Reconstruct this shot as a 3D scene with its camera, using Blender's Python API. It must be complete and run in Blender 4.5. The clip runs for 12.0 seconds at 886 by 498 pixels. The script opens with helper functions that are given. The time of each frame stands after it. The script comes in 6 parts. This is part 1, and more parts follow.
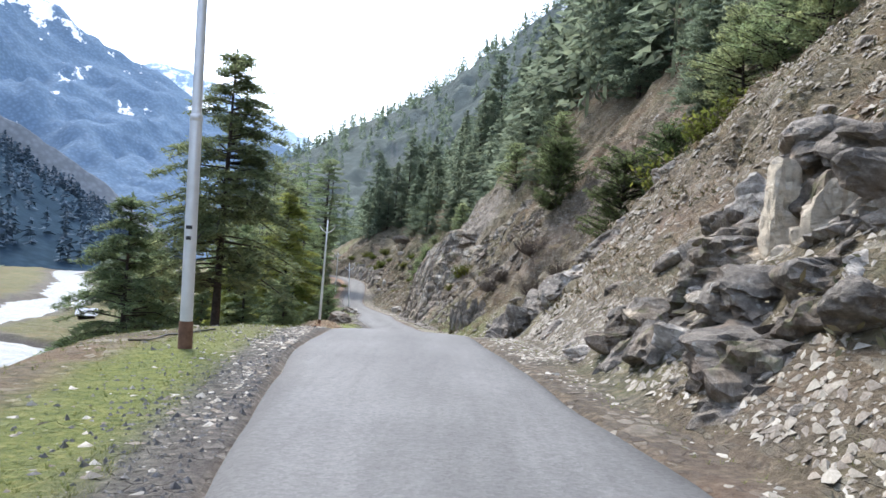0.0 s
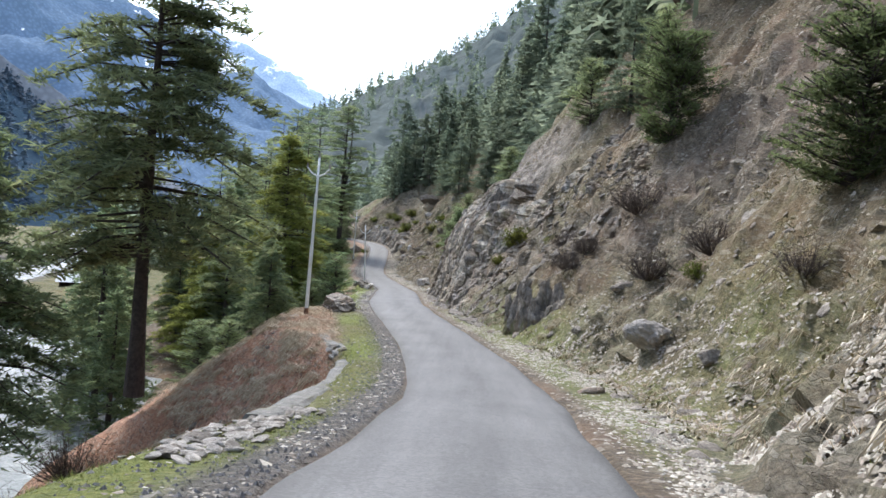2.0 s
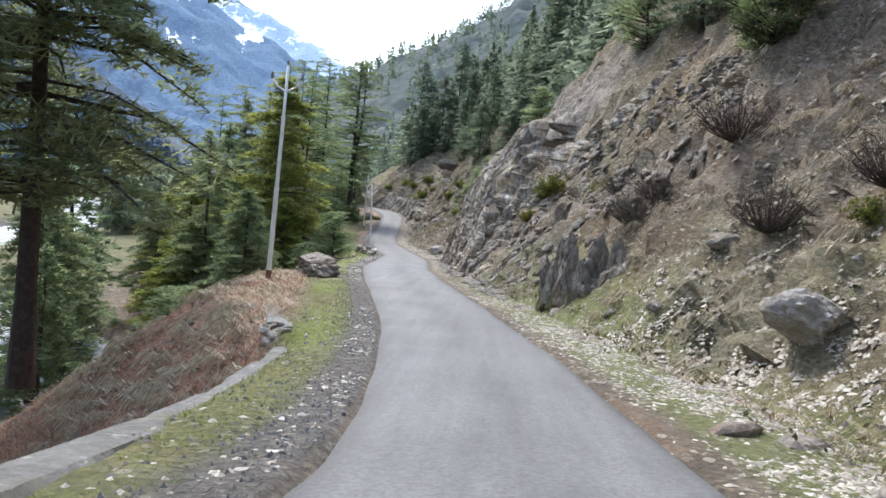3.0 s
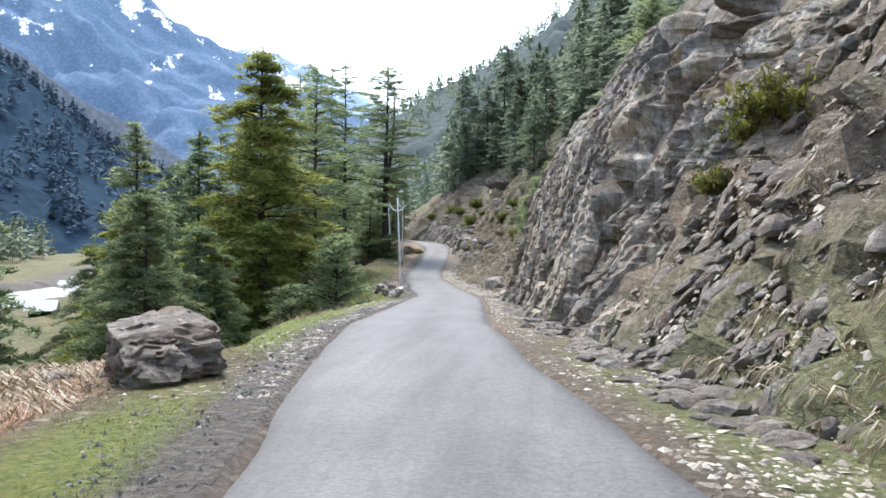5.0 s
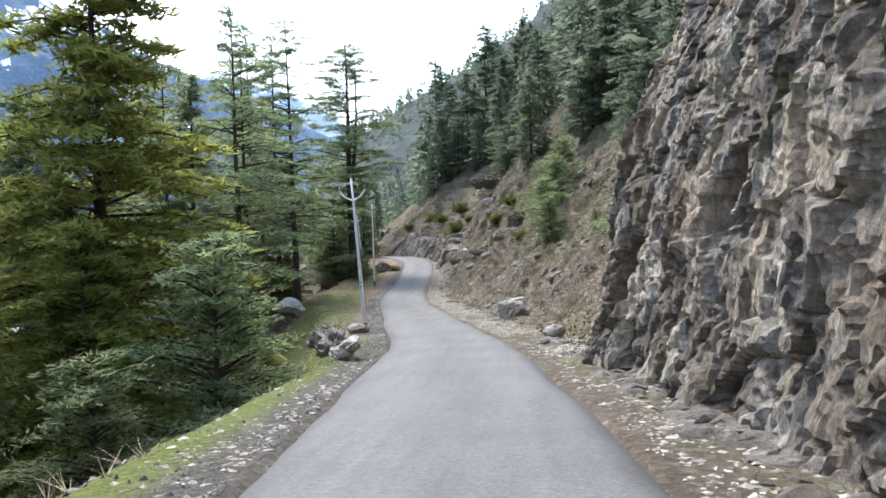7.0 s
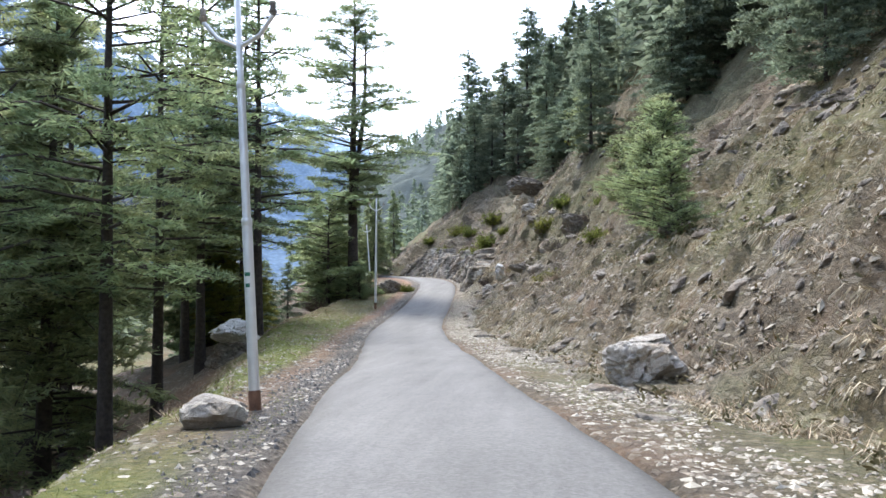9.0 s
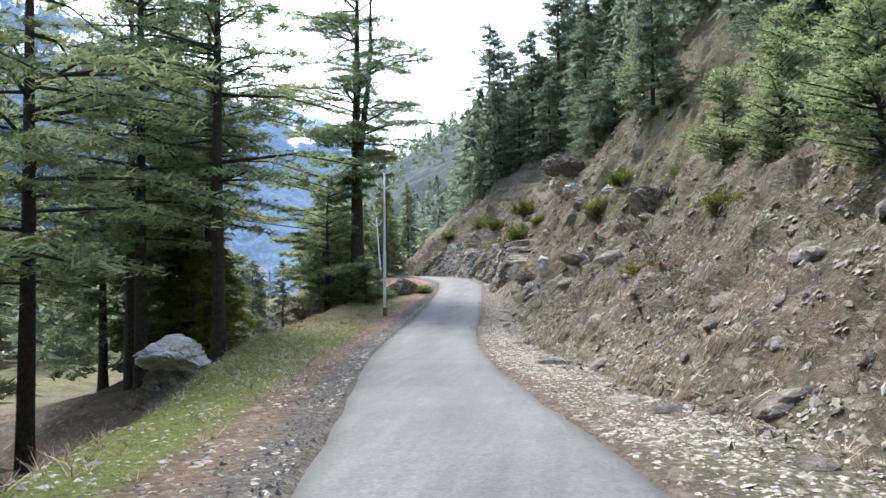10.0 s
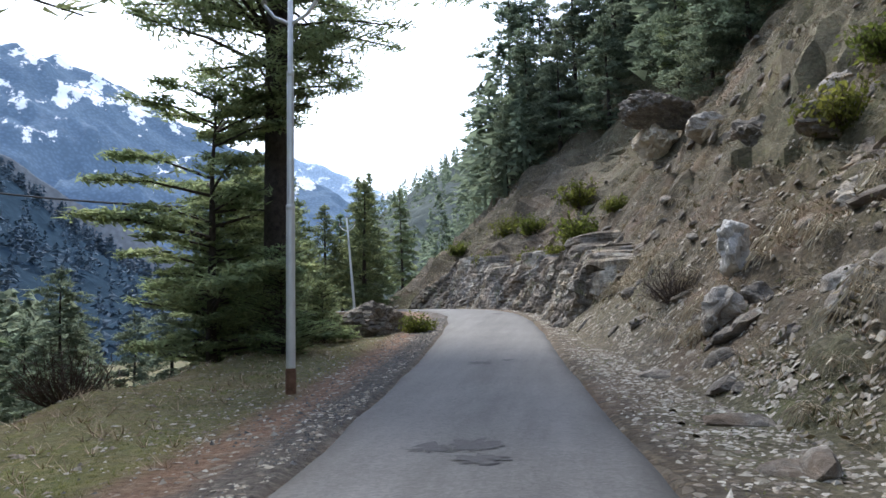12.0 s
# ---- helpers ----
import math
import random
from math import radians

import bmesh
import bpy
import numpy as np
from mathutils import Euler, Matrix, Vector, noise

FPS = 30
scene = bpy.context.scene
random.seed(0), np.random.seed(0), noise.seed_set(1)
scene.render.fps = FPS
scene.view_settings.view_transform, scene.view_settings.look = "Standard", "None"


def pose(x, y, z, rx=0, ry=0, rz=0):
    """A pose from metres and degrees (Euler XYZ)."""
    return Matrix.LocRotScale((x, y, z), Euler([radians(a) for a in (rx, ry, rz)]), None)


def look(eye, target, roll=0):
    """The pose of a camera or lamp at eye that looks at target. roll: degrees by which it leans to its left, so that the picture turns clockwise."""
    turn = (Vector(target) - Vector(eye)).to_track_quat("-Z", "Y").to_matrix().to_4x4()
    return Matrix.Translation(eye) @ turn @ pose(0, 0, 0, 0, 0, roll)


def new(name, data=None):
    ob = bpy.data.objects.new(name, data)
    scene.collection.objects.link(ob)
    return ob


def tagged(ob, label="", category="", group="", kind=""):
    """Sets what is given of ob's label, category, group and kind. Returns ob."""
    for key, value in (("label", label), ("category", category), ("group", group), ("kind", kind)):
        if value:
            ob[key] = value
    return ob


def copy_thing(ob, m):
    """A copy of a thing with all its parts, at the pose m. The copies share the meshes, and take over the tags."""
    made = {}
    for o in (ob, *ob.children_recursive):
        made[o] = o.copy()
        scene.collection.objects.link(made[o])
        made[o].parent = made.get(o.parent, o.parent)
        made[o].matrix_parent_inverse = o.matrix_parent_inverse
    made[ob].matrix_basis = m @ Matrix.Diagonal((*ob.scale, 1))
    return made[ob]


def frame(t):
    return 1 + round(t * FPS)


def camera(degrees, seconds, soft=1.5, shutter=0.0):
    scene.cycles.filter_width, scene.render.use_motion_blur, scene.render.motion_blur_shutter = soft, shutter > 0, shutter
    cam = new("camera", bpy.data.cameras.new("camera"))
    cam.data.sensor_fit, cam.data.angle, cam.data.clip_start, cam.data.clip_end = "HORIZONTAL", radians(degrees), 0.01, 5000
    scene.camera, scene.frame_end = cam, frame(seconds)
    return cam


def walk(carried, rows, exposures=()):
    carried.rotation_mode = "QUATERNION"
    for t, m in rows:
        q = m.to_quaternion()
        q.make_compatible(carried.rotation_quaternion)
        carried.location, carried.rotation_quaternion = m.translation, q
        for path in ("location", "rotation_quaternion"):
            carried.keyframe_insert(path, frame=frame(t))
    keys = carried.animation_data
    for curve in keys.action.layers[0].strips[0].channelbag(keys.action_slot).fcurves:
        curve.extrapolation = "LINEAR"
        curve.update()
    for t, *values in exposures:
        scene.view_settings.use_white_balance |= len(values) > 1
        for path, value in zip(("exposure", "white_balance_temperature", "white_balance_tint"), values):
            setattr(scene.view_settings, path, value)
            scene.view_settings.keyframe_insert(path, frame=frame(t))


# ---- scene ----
cam = camera(58.0, 12.0)
# seconds, eye x y z, yaw, pitch, roll
ROWS = [
    (0.0, 0.003, -0.005, 3.474, 0.48, 1.20, -3.70),
    (0.5, -0.301, 4.972, 3.593, 2.23, 1.56, -3.37),
    (1.0, -0.755, 9.418, 3.510, 3.73, 1.88, -3.99),
    (1.5, -1.114, 14.288, 3.580, 3.02, 0.03, -3.91),
    (2.0, -1.190, 18.729, 3.344, 2.46, -1.54, -4.27),
    (2.5, -1.124, 23.508, 2.693, 3.62, -2.38, -4.59),
    (3.0, -1.222, 28.266, 2.089, 3.91, -3.44, -5.20),
    (3.5, -1.445, 33.670, 1.453, 5.14, -3.30, -5.14),
    (5.5, -3.471, 52.407, 0.599, 7.74, 0.04, 0.34),
    (6.0, -4.256, 57.077, 0.395, 7.19, 0.81, 1.30),
    (6.5, -5.154, 62.361, 0.345, 5.70, 0.28, 2.47),
    (7.0, -5.699, 67.330, 0.099, 5.94, 0.13, 2.52),
    (7.5, -6.313, 72.921, -0.273, 7.67, 1.86, 1.89),
    (9.3, -8.550, 90.006, -1.140, 8.06, 2.58, -0.35),
    (9.5, -9.040, 92.350, -1.163, 9.03, 2.73, -0.32),
    (10.0, -10.315, 99.033, -1.299, 8.76, 2.60, 0.83),
    (10.5, -11.678, 106.645, -1.607, 8.22, 2.89, 1.63),
    (11.0, -12.769, 112.945, -1.750, 9.10, 4.34, 1.85),
    (11.5, -14.003, 119.969, -1.815, 9.59, 5.39, 2.12),
    (12.0, -14.862, 126.444, -1.868, 9.03, 5.93, 1.69),
]
walk(cam, [(t, pose(x, y, z, 90 + pitch, roll, yaw)) for t, x, y, z, yaw, pitch, roll in ROWS],
     exposures=[(0.0, 2.18), (2.5, 2.05), (3.5, 2.3), (5.5, 2.35), (6.5, 2.15), (7.5, 2.35), (9.5, 2.4), (10.5, 2.4), (11.0, 2.1), (12.0, 1.85)])

# ---- light ----
world = bpy.data.worlds.new("sky")
scene.world = world
world.use_nodes = True
wn, wl = world.node_tree.nodes, world.node_tree.links
sky = wn.new("ShaderNodeTexSky")
sky.sky_type, sky.sun_disc = "NISHITA", False
sky.sun_elevation, sky.sun_rotation = radians(50), radians(-30)
sky.altitude, sky.air_density, sky.dust_density, sky.ozone_density = 2000, 1.0, 4.0, 1.0
pale = wn.new("ShaderNodeHueSaturation")
pale.inputs["Saturation"].default_value = 0.72
wl.new(sky.outputs[0], pale.inputs["Color"])
wl.new(pale.outputs[0], wn["Background"].inputs[0])
wn["Background"].inputs[1].default_value = 0.15
sun_data = bpy.data.lights.new("sun", "SUN")
sun_data.energy, sun_data.angle, sun_data.color = 1.2, radians(14), (1.0, 0.96, 0.9)
sun = new("sun", sun_data)
sun.matrix_world = look((0, 0, 80), (0 + 25, 0 - 43, 80 - 60))


# ---- noise for shapes ----
def hashed(ix, iy, iz, seed):
    n = (ix.astype(np.int64) * 374761393 + iy.astype(np.int64) * 668265263 + iz.astype(np.int64) * 1274126177 + seed * 974634777) & 0xFFFFFFFF
    n = ((n ^ (n >> 13)) * 1103515245) & 0xFFFFFFFF
    n = ((n ^ (n >> 16)) * 2246822519) & 0xFFFFFFFF
    return ((n ^ (n >> 15)) & 0xFFFFFF) / float(0xFFFFFF)


def value_noise(x, y, z=0.0, seed=0):
    """Smooth noise between -1 and 1."""
    x, y, z = np.broadcast_arrays(np.asarray(x, float), np.asarray(y, float), np.asarray(z, float))
    ix, iy, iz = np.floor(x), np.floor(y), np.floor(z)
    fx, fy, fz = x - ix, y - iy, z - iz
    fx, fy, fz = (v * v * (3 - 2 * v) for v in (fx, fy, fz))
    total = 0
    for a in (0, 1):
        for b in (0, 1):
            for c in (0, 1):
                weight = (fx if a else 1 - fx) * (fy if b else 1 - fy) * (fz if c else 1 - fz)
                total = total + weight * hashed(ix + a, iy + b, iz + c, seed)
    return total * 2 - 1


def fbm(x, y, z=0.0, octaves=4, seed=0):
    total, gain = 0, 1.0
    for k in range(octaves):
        total = total + gain * value_noise(x * 2.0**k, y * 2.0**k, np.asarray(z) * 2.0**k, seed + k)
        gain *= 0.5
    return total


def cells(x, y, z, seed=0):
    """Blocky noise: the value of the nearest scattered seed, and the gap to the next one."""
    ix, iy, iz = np.floor(x), np.floor(y), np.floor(z)
    best, second, value = np.full(x.shape, 9.0), np.full(x.shape, 9.0), np.zeros(x.shape)
    for a in (-1, 0, 1):
        for b in (-1, 0, 1):
            for c in (-1, 0, 1):
                jx, jy, jz = ix + a, iy + b, iz + c
                px = jx + hashed(jx, jy, jz, seed + 1)
                py = jy + hashed(jx, jy, jz, seed + 2)
                pz = jz + hashed(jx, jy, jz, seed + 3)
                dist = np.sqrt((px - x) ** 2 + (py - y) ** 2 + (pz - z) ** 2)
                near = dist < best
                second = np.where(near, best, np.minimum(second, dist))
                value = np.where(near, hashed(jx, jy, jz, seed + 4), value)
                best = np.where(near, dist, best)
    return value * 2 - 1, second - best


def facets(a, b, seed):
    """Blocky plates: the nearest seed's value, the gap to the next one, and the place within the plate."""
    ia, ib = np.floor(a), np.floor(b)
    best, second = np.full(a.shape, 9.0), np.full(a.shape, 9.0)
    value, da, db = np.zeros(a.shape), np.zeros(a.shape), np.zeros(a.shape)
    for i in (-1, 0, 1):
        for j in (-1, 0, 1):
            ja, jb = ia + i, ib + j
            ea, eb = a - ja - hashed(ja, jb, jb * 0, seed + 1), b - jb - hashed(ja, jb, jb * 0, seed + 2)
            dist = np.maximum(np.abs(ea) * 1.1, np.abs(eb)) + 0.25 * np.hypot(ea, eb)
            near = dist < best
            second = np.where(near, best, np.minimum(second, dist))
            value, da, db = np.where(near, hashed(ja, jb, jb * 0, seed + 4), value), np.where(near, ea, da), np.where(near, eb, db)
            best = np.where(near, dist, best)
    return value * 2 - 1, second - best, da, db


def smooth(a, b, v):
    t = np.clip((np.asarray(v, float) - a) / (b - a), 0, 1)
    return t * t * (3 - 2 * t)


# ---- the lie of the land ----
ROAD_Y = list(range(-30, 150, 6)) + [150, 156, 162, 167, 172, 177, 183, 190, 200]
ROAD_LEFT = [2.4, 1.9, 1.4, 0.8, 0.09, -0.71, -1.5, -2.29, -2.68, -2.85, -2.55, -2.45, -3.0, -3.9, -5.13, -6.34, -7.3, -7.93,
             -8.4, -9.0, -9.65, -10.87, -12.07, -13.15, -14.4, -15.6, -16.6, -17.3, -17.8, -18.3, -18.8, -19.4, -20.3, -21.6, -23.6, -27, -32, -40, -54]
ROAD_WIDE = 3.3
ROAD_Z = [1.6, 1.6, 1.65, 1.75, 1.89, 1.98, 2.07, 2.12, 1.96, 1.24, 0.44, -0.18, -0.58, -0.84, -0.97, -1.09, -1.3, -1.62,
          -1.89, -2.2, -2.52, -2.72, -2.92, -3.12, -3.22, -3.28, -3.28, -3.16, -2.92, -2.51, -2.06, -1.6, -1.15, -0.85, -0.6, -0.4, -0.2, 0, 0.2]
FINE_Y = np.arange(-40, 205, 0.5)
KERNEL = np.hanning(15) / np.hanning(15).sum()


def eased(values):
    raw = np.interp(np.arange(-43.5, 208.1, 0.5), ROAD_Y, values)
    return np.convolve(raw, KERNEL, "valid")


EASED_X, EASED_Z = eased([v + ROAD_WIDE / 2 for v in ROAD_LEFT]), eased(ROAD_Z)


def road_x(y):
    return np.interp(y, FINE_Y, EASED_X) - np.maximum(np.asarray(y, float) - 204, 0) * 1.4


def road_z(y):
    return np.interp(y, FINE_Y, EASED_Z)


def hill_x(y):
    """The line that the hillside follows: the road, and straight on past its last bend."""
    y = np.asarray(y, float)
    return np.where(y < 184, road_x(np.minimum(y, 184)), float(road_x(184.0)) - 0.26 * (y - 184))


RIVER_Y = [-200, 0, 40, 58, 70, 80, 88, 95, 101, 108, 132, 188, 250, 400, 900]
RIVER_X = [-38, -32, -28, -29, -32, -36, -42, -50, -61, -71, -75, -90, -118, -190, -430]
WATER_Z = -10.0


def river_x(y):
    return np.interp(y, RIVER_Y, RIVER_X)


def table(y, pairs):
    return np.interp(y, [p[0] for p in pairs], [p[1] for p in pairs])


FOOT = [(-20, 2.6), (0, 2.7), (10, 2.5), (20, 2.7), (28, 3.0), (33, 4.5), (44, 4.0), (50, 3.5), (58, 3.4), (62, 3.2), (72, 3.2), (83, 2.9), (88, 3.8), (100, 4.2), (125, 3.6), (140, 3.4), (150, 2.6), (170, 2.4), (185, 3)]
RISE = [(-20, 0.9), (10, 0.95), (20, 1.05), (28, 1.15), (31, 1.1), (33.5, 0.66), (44, 0.8), (52, 1.15), (60, 1.2), (64, 1.35), (68, 2.4), (72, 3.0), (84, 3.2), (87, 1.1), (96, 0.75), (125, 0.78), (140, 0.72), (150, 0.95), (158, 1.05), (172, 0.85), (186, 0.78)]
CREST = [(-20, 6), (30, 6), (34, 1.4), (44, 1.6), (49, 5), (56, 6), (64, 5.5), (68, 5.0), (84, 4.6), (88, 4.5), (100, 5), (130, 4), (145, 4), (200, 5)]
VERGE = [(-20, 4.6), (0, 4.2), (8, 4.7), (13, 4.8), (17, 3.8), (20, 3.3), (27, 3.05), (31, 3.2), (36, 3.25), (42.5, 3.05), (44, 4.2), (46, 4.8), (49, 6.2), (57, 5.2), (61, 3.0), (65, 3.0), (73, 2.75), (82, 2.6), (90, 2.9), (97, 3.6), (102, 3.9), (113, 4.9), (124, 6.2), (132, 7.3), (141, 7.2), (150, 6.2), (162, 5.5), (175, 5), (190, 5), (230, 8)]
STEEPER = [(-20, 0.95), (20, 1.0), (30, 1.05), (36, 1.35), (43, 1.3), (56, 1.35), (64, 1.2), (84, 1.3), (95, 1.05), (108, 0.82), (130, 0.85), (140, 1.25), (160, 1.3), (178, 0.9), (200, 0.9)]
FALL = [(-20, 0.45), (10, 0.5), (17, 0.9), (20, 1.1), (27, 1.3), (42, 1.15), (48, 0.75), (58, 0.7), (64, 0.8), (86, 0.9), (98, 0.8), (112, 0.7), (125, 0.55), (136, 0.32), (150, 0.45), (165, 0.6)]


def land(x, y, rough=True):
    """The height of the ground."""
    x, y = np.asarray(x, float), np.asarray(y, float)
    u, base = x - hill_x(y), road_z(y)
    wob = value_noise(x * 0.15, y * 0.15, 3.1, 5)
    # uphill side
    over = np.maximum(u - table(y, FOOT) - 0.35 * wob, 0)
    rise, crest = table(y, RISE), table(y, CREST)
    first = np.minimum(over * rise, crest)
    rest = np.maximum(over - crest / rise, 0)
    second = np.minimum(rest * table(y, STEEPER), 24.0)
    third = np.maximum(rest - 24.0 / table(y, STEEPER), 0)
    up = first + second + third * (0.8 + 0.12 * value_noise(x * 0.02, y * 0.02, 0, 7))
    cap = table(y, [(160, 400), (172, 60), (184, 24), (205, 12), (240, 6), (300, 3)])
    up = np.where(up > cap * 0.7, cap * 0.7 + (1 - np.exp(-np.maximum(up - cap * 0.7, 0) / (cap * 0.5))) * cap * 0.5, up)
    # downhill side
    under = np.maximum(-u - table(y, VERGE) - 0.4 * wob, 0)
    down = -under * table(y, FALL) * np.clip(under / 1.2, 0, 1) ** 0.5
    out = np.clip(-u - 1.9, 0, 3)
    down = down - 0.03 * out
    z = base + up + down
    # a rocky knoll on the outer edge
    z = z + 0.75 * np.exp(-(((u + 3.5) / 0.8) ** 2) - ((y - 87.5) / 2.6) ** 2)
    floor = WATER_Z + 0.9 + 0.5 * value_noise(x * 0.05, y * 0.05, 0, 9)
    lower = u < -5
    z = np.where(lower, np.maximum(z, floor), z)
    river = np.abs(x - river_x(y)) - 5.5 - 2.5 * smooth(112, 95, y) - 2.0 * value_noise(x * 0.08, y * 0.06, 0, 11)
    bed = smooth(3.0, -1.0, river)
    z = np.where(lower, z * (1 - bed) + (WATER_Z - 0.6) * bed, z)
    # the far bank climbs again
    far = np.maximum(river_x(y) - 45 - x, 0)
    z = z + np.minimum(far * 0.2 * smooth(0, 60, far), 14)
    if rough:
        off = smooth(1.8, 4.0, np.abs(u))
        z = z + off * ((0.04 + 0.06 * smooth(4, 7, np.abs(u))) * fbm(x * 0.9, y * 0.9, 0, 3, 21) * (1 + 3.0 * smooth(3, 8, u)) + 0.25 * smooth(3, 12, np.abs(u)) * fbm(x * 0.25, y * 0.25, 0, 3, 31))
        # slanting steps and slumps along the slope
        z = z + smooth(3.4, 6, u) * smooth(30, 18, u) * (0.34 * fbm(u * 0.9 + 0.25 * y, y * 0.3, 0, 4, 37) + 0.3 * np.abs(fbm(u * 1.5 - 0.5 * y, y * 0.7, 0, 3, 39)) + 0.09 * fbm(u * 2.6, y * 1.9, 0, 2, 35))
    # the ground keeps under the asphalt
    z = z - 0.12 * smooth(1.75, 1.45, np.abs(u))
    return z


# ---- materials ----
def material(name):
    m = bpy.data.materials.new(name)
    m.use_nodes = True
    n, l = m.node_tree.nodes, m.node_tree.links
    return m, n, l, n["Principled BSDF"]


def noise_node(n, l, scale, detail=4.0, rough=0.6, coords=None):
    t = n.new("ShaderNodeTexNoise")
    t.inputs["Scale"].default_value, t.inputs["Detail"].default_value, t.inputs["Roughness"].default_value = scale, detail, rough
    if coords is not None:
        l.new(coords, t.inputs["Vector"])
    return t.outputs["Fac"]


def ramp(n, l, fac, stops):
    r = n.new("ShaderNodeValToRGB")
    while len(r.color_ramp.elements) < len(stops):
        r.color_ramp.elements.new(0.5)
    for e, (p, c) in zip(r.color_ramp.elements, stops):
        e.position, e.color = p, (*c, 1)
    l.new(fac, r.inputs[0])
    return r.outputs[0]


def blend(n, l, fac, a, b, mode="MIX"):
    m = n.new("ShaderNodeMix")
    m.data_type, m.blend_type = "RGBA", mode
    if isinstance(fac, float):
        m.inputs[0].default_value = fac
    else:
        l.new(fac, m.inputs[0])
    for slot, v in ((6, a), (7, b)):
        if isinstance(v, tuple):
            m.inputs[slot].default_value = (*v, 1)
        else:
            l.new(v, m.inputs[slot])
    return m.outputs[2]


def bump(n, l, height, strength, distance, bsdf):
    b = n.new("ShaderNodeBump")
    b.inputs["Strength"].default_value, b.inputs["Distance"].default_value = strength, distance
    l.new(height, b.inputs["Height"])
    l.new(b.outputs[0], bsdf.inputs["Normal"])


def coords_of(n):
    return n.new("ShaderNodeTexCoord").outputs["Object"]


def simple(name, stops, scale, rough=0.9, bump_scale=None, strength=0.4, distance=0.02, metal=0.0, vary=0.0):
    """A surface whose colour wanders through the stops, with relief."""
    m, n, l, b = material(name)
    c = coords_of(n)
    col = ramp(n, l, noise_node(n, l, scale, 6, 0.65, c), stops)
    if vary:
        info = n.new("ShaderNodeObjectInfo")
        hue = n.new("ShaderNodeHueSaturation")
        mul = n.new("ShaderNodeMapRange")
        mul.inputs[3].default_value, mul.inputs[4].default_value = 1 - vary, 1 + vary
        l.new(info.outputs["Random"], mul.inputs[0])
        l.new(mul.outputs[0], hue.inputs["Value"])
        l.new(col, hue.inputs["Color"])
        col = hue.outputs[0]
    l.new(col, b.inputs["Base Color"])
    b.inputs["Roughness"].default_value, b.inputs["Metallic"].default_value = rough, metal
    bump(n, l, noise_node(n, l, bump_scale or scale * 4, 5, 0.7, c), strength, distance, b)
    return m


def ground_material():
    m, n, l, b = material("hillside_soil")
    c = coords_of(n)
    zone = n.new("ShaderNodeVertexColor")
    zone.layer_name = "zone"
    sep = n.new("ShaderNodeSeparateColor")
    l.new(zone.outputs[0], sep.inputs[0])
    fine, mid, wide = noise_node(n, l, 9, 6, 0.7, c), noise_node(n, l, 1.6, 5, 0.6, c), noise_node(n, l, 0.25, 4, 0.6, c)
    soil = blend(n, l, mid, ramp(n, l, fine, [(0.3, (0.036, 0.024, 0.015)), (0.52, (0.14, 0.097, 0.06)), (0.75, (0.34, 0.25, 0.165))]),
                 ramp(n, l, fine, [(0.3, (0.04, 0.034, 0.02)), (0.55, (0.15, 0.115, 0.066)), (0.8, (0.36, 0.29, 0.19))]))
    humus = ramp(n, l, noise_node(n, l, 0.7, 7, 0.72, c), [(0.48, (0, 0, 0)), (0.6, (0.7, 0.7, 0.7))])
    litter = n.new("ShaderNodeVertexColor")
    litter.layer_name = "litter"
    humus = blend(n, l, ramp(n, l, noise_node(n, l, 0.5, 6, 0.7, c), [(0.3, (0.25, 0.25, 0.25)), (0.6, (1, 1, 1))]), humus, blend(n, l, 1.0, humus, litter.outputs[0], "LIGHTEN"))
    soil = blend(n, l, humus, soil, ramp(n, l, fine, [(0.35, (0.022, 0.017, 0.01)), (0.6, (0.07, 0.054, 0.03)), (0.75, (0.16, 0.13, 0.075))]))
    red = blend(n, l, ramp(n, l, wide, [(0.5, (0, 0, 0)), (0.62, (0.5, 0.5, 0.5))]), soil, (0.2, 0.115, 0.065))
    grass = ramp(n, l, fine, [(0.25, (0.05, 0.075, 0.01)), (0.5, (0.14, 0.175, 0.022)), (0.75, (0.27, 0.26, 0.06))])
    rock = ramp(n, l, blend(n, l, 0.5, fine, mid), [(0.38, (0.06, 0.05, 0.042)), (0.5, (0.19, 0.165, 0.135)), (0.62, (0.4, 0.355, 0.295))])
    stones = ramp(n, l, fine, [(0.35, (0.05, 0.045, 0.04)), (0.55, (0.12, 0.108, 0.095)), (0.72, (0.26, 0.235, 0.205))])
    patchy = n.new("ShaderNodeMath")
    patchy.operation, patchy.use_clamp = "MULTIPLY_ADD", True
    l.new(mid, patchy.inputs[0])
    patchy.inputs[1].default_value = 3.0
    patchy.inputs[2].default_value = -1.5
    soft = n.new("ShaderNodeMath")
    soft.operation, soft.use_clamp = "MULTIPLY_ADD", True
    l.new(sep.outputs[0], soft.inputs[0])
    soft.inputs[1].default_value = 1.3
    l.new(patchy.outputs[0], soft.inputs[2])
    green = n.new("ShaderNodeMath")
    green.operation, green.use_clamp = "MULTIPLY", True
    l.new(soft.outputs[0], green.inputs[0])
    l.new(sep.outputs[0], green.inputs[1])
    rust = ramp(n, l, fine, [(0.3, (0.13, 0.062, 0.038)), (0.5, (0.37, 0.19, 0.115)), (0.72, (0.58, 0.4, 0.28))])
    red = blend(n, l, zone.outputs[1], red, rust)
    # flat stones bedded in the soil, in two sizes
    lay = n.new("ShaderNodeMapping")
    lay.inputs["Scale"].default_value, lay.inputs["Rotation"].default_value = (1.0, 0.6, 1.9), (0.0, -0.7, 0.3)
    l.new(c, lay.inputs[0])
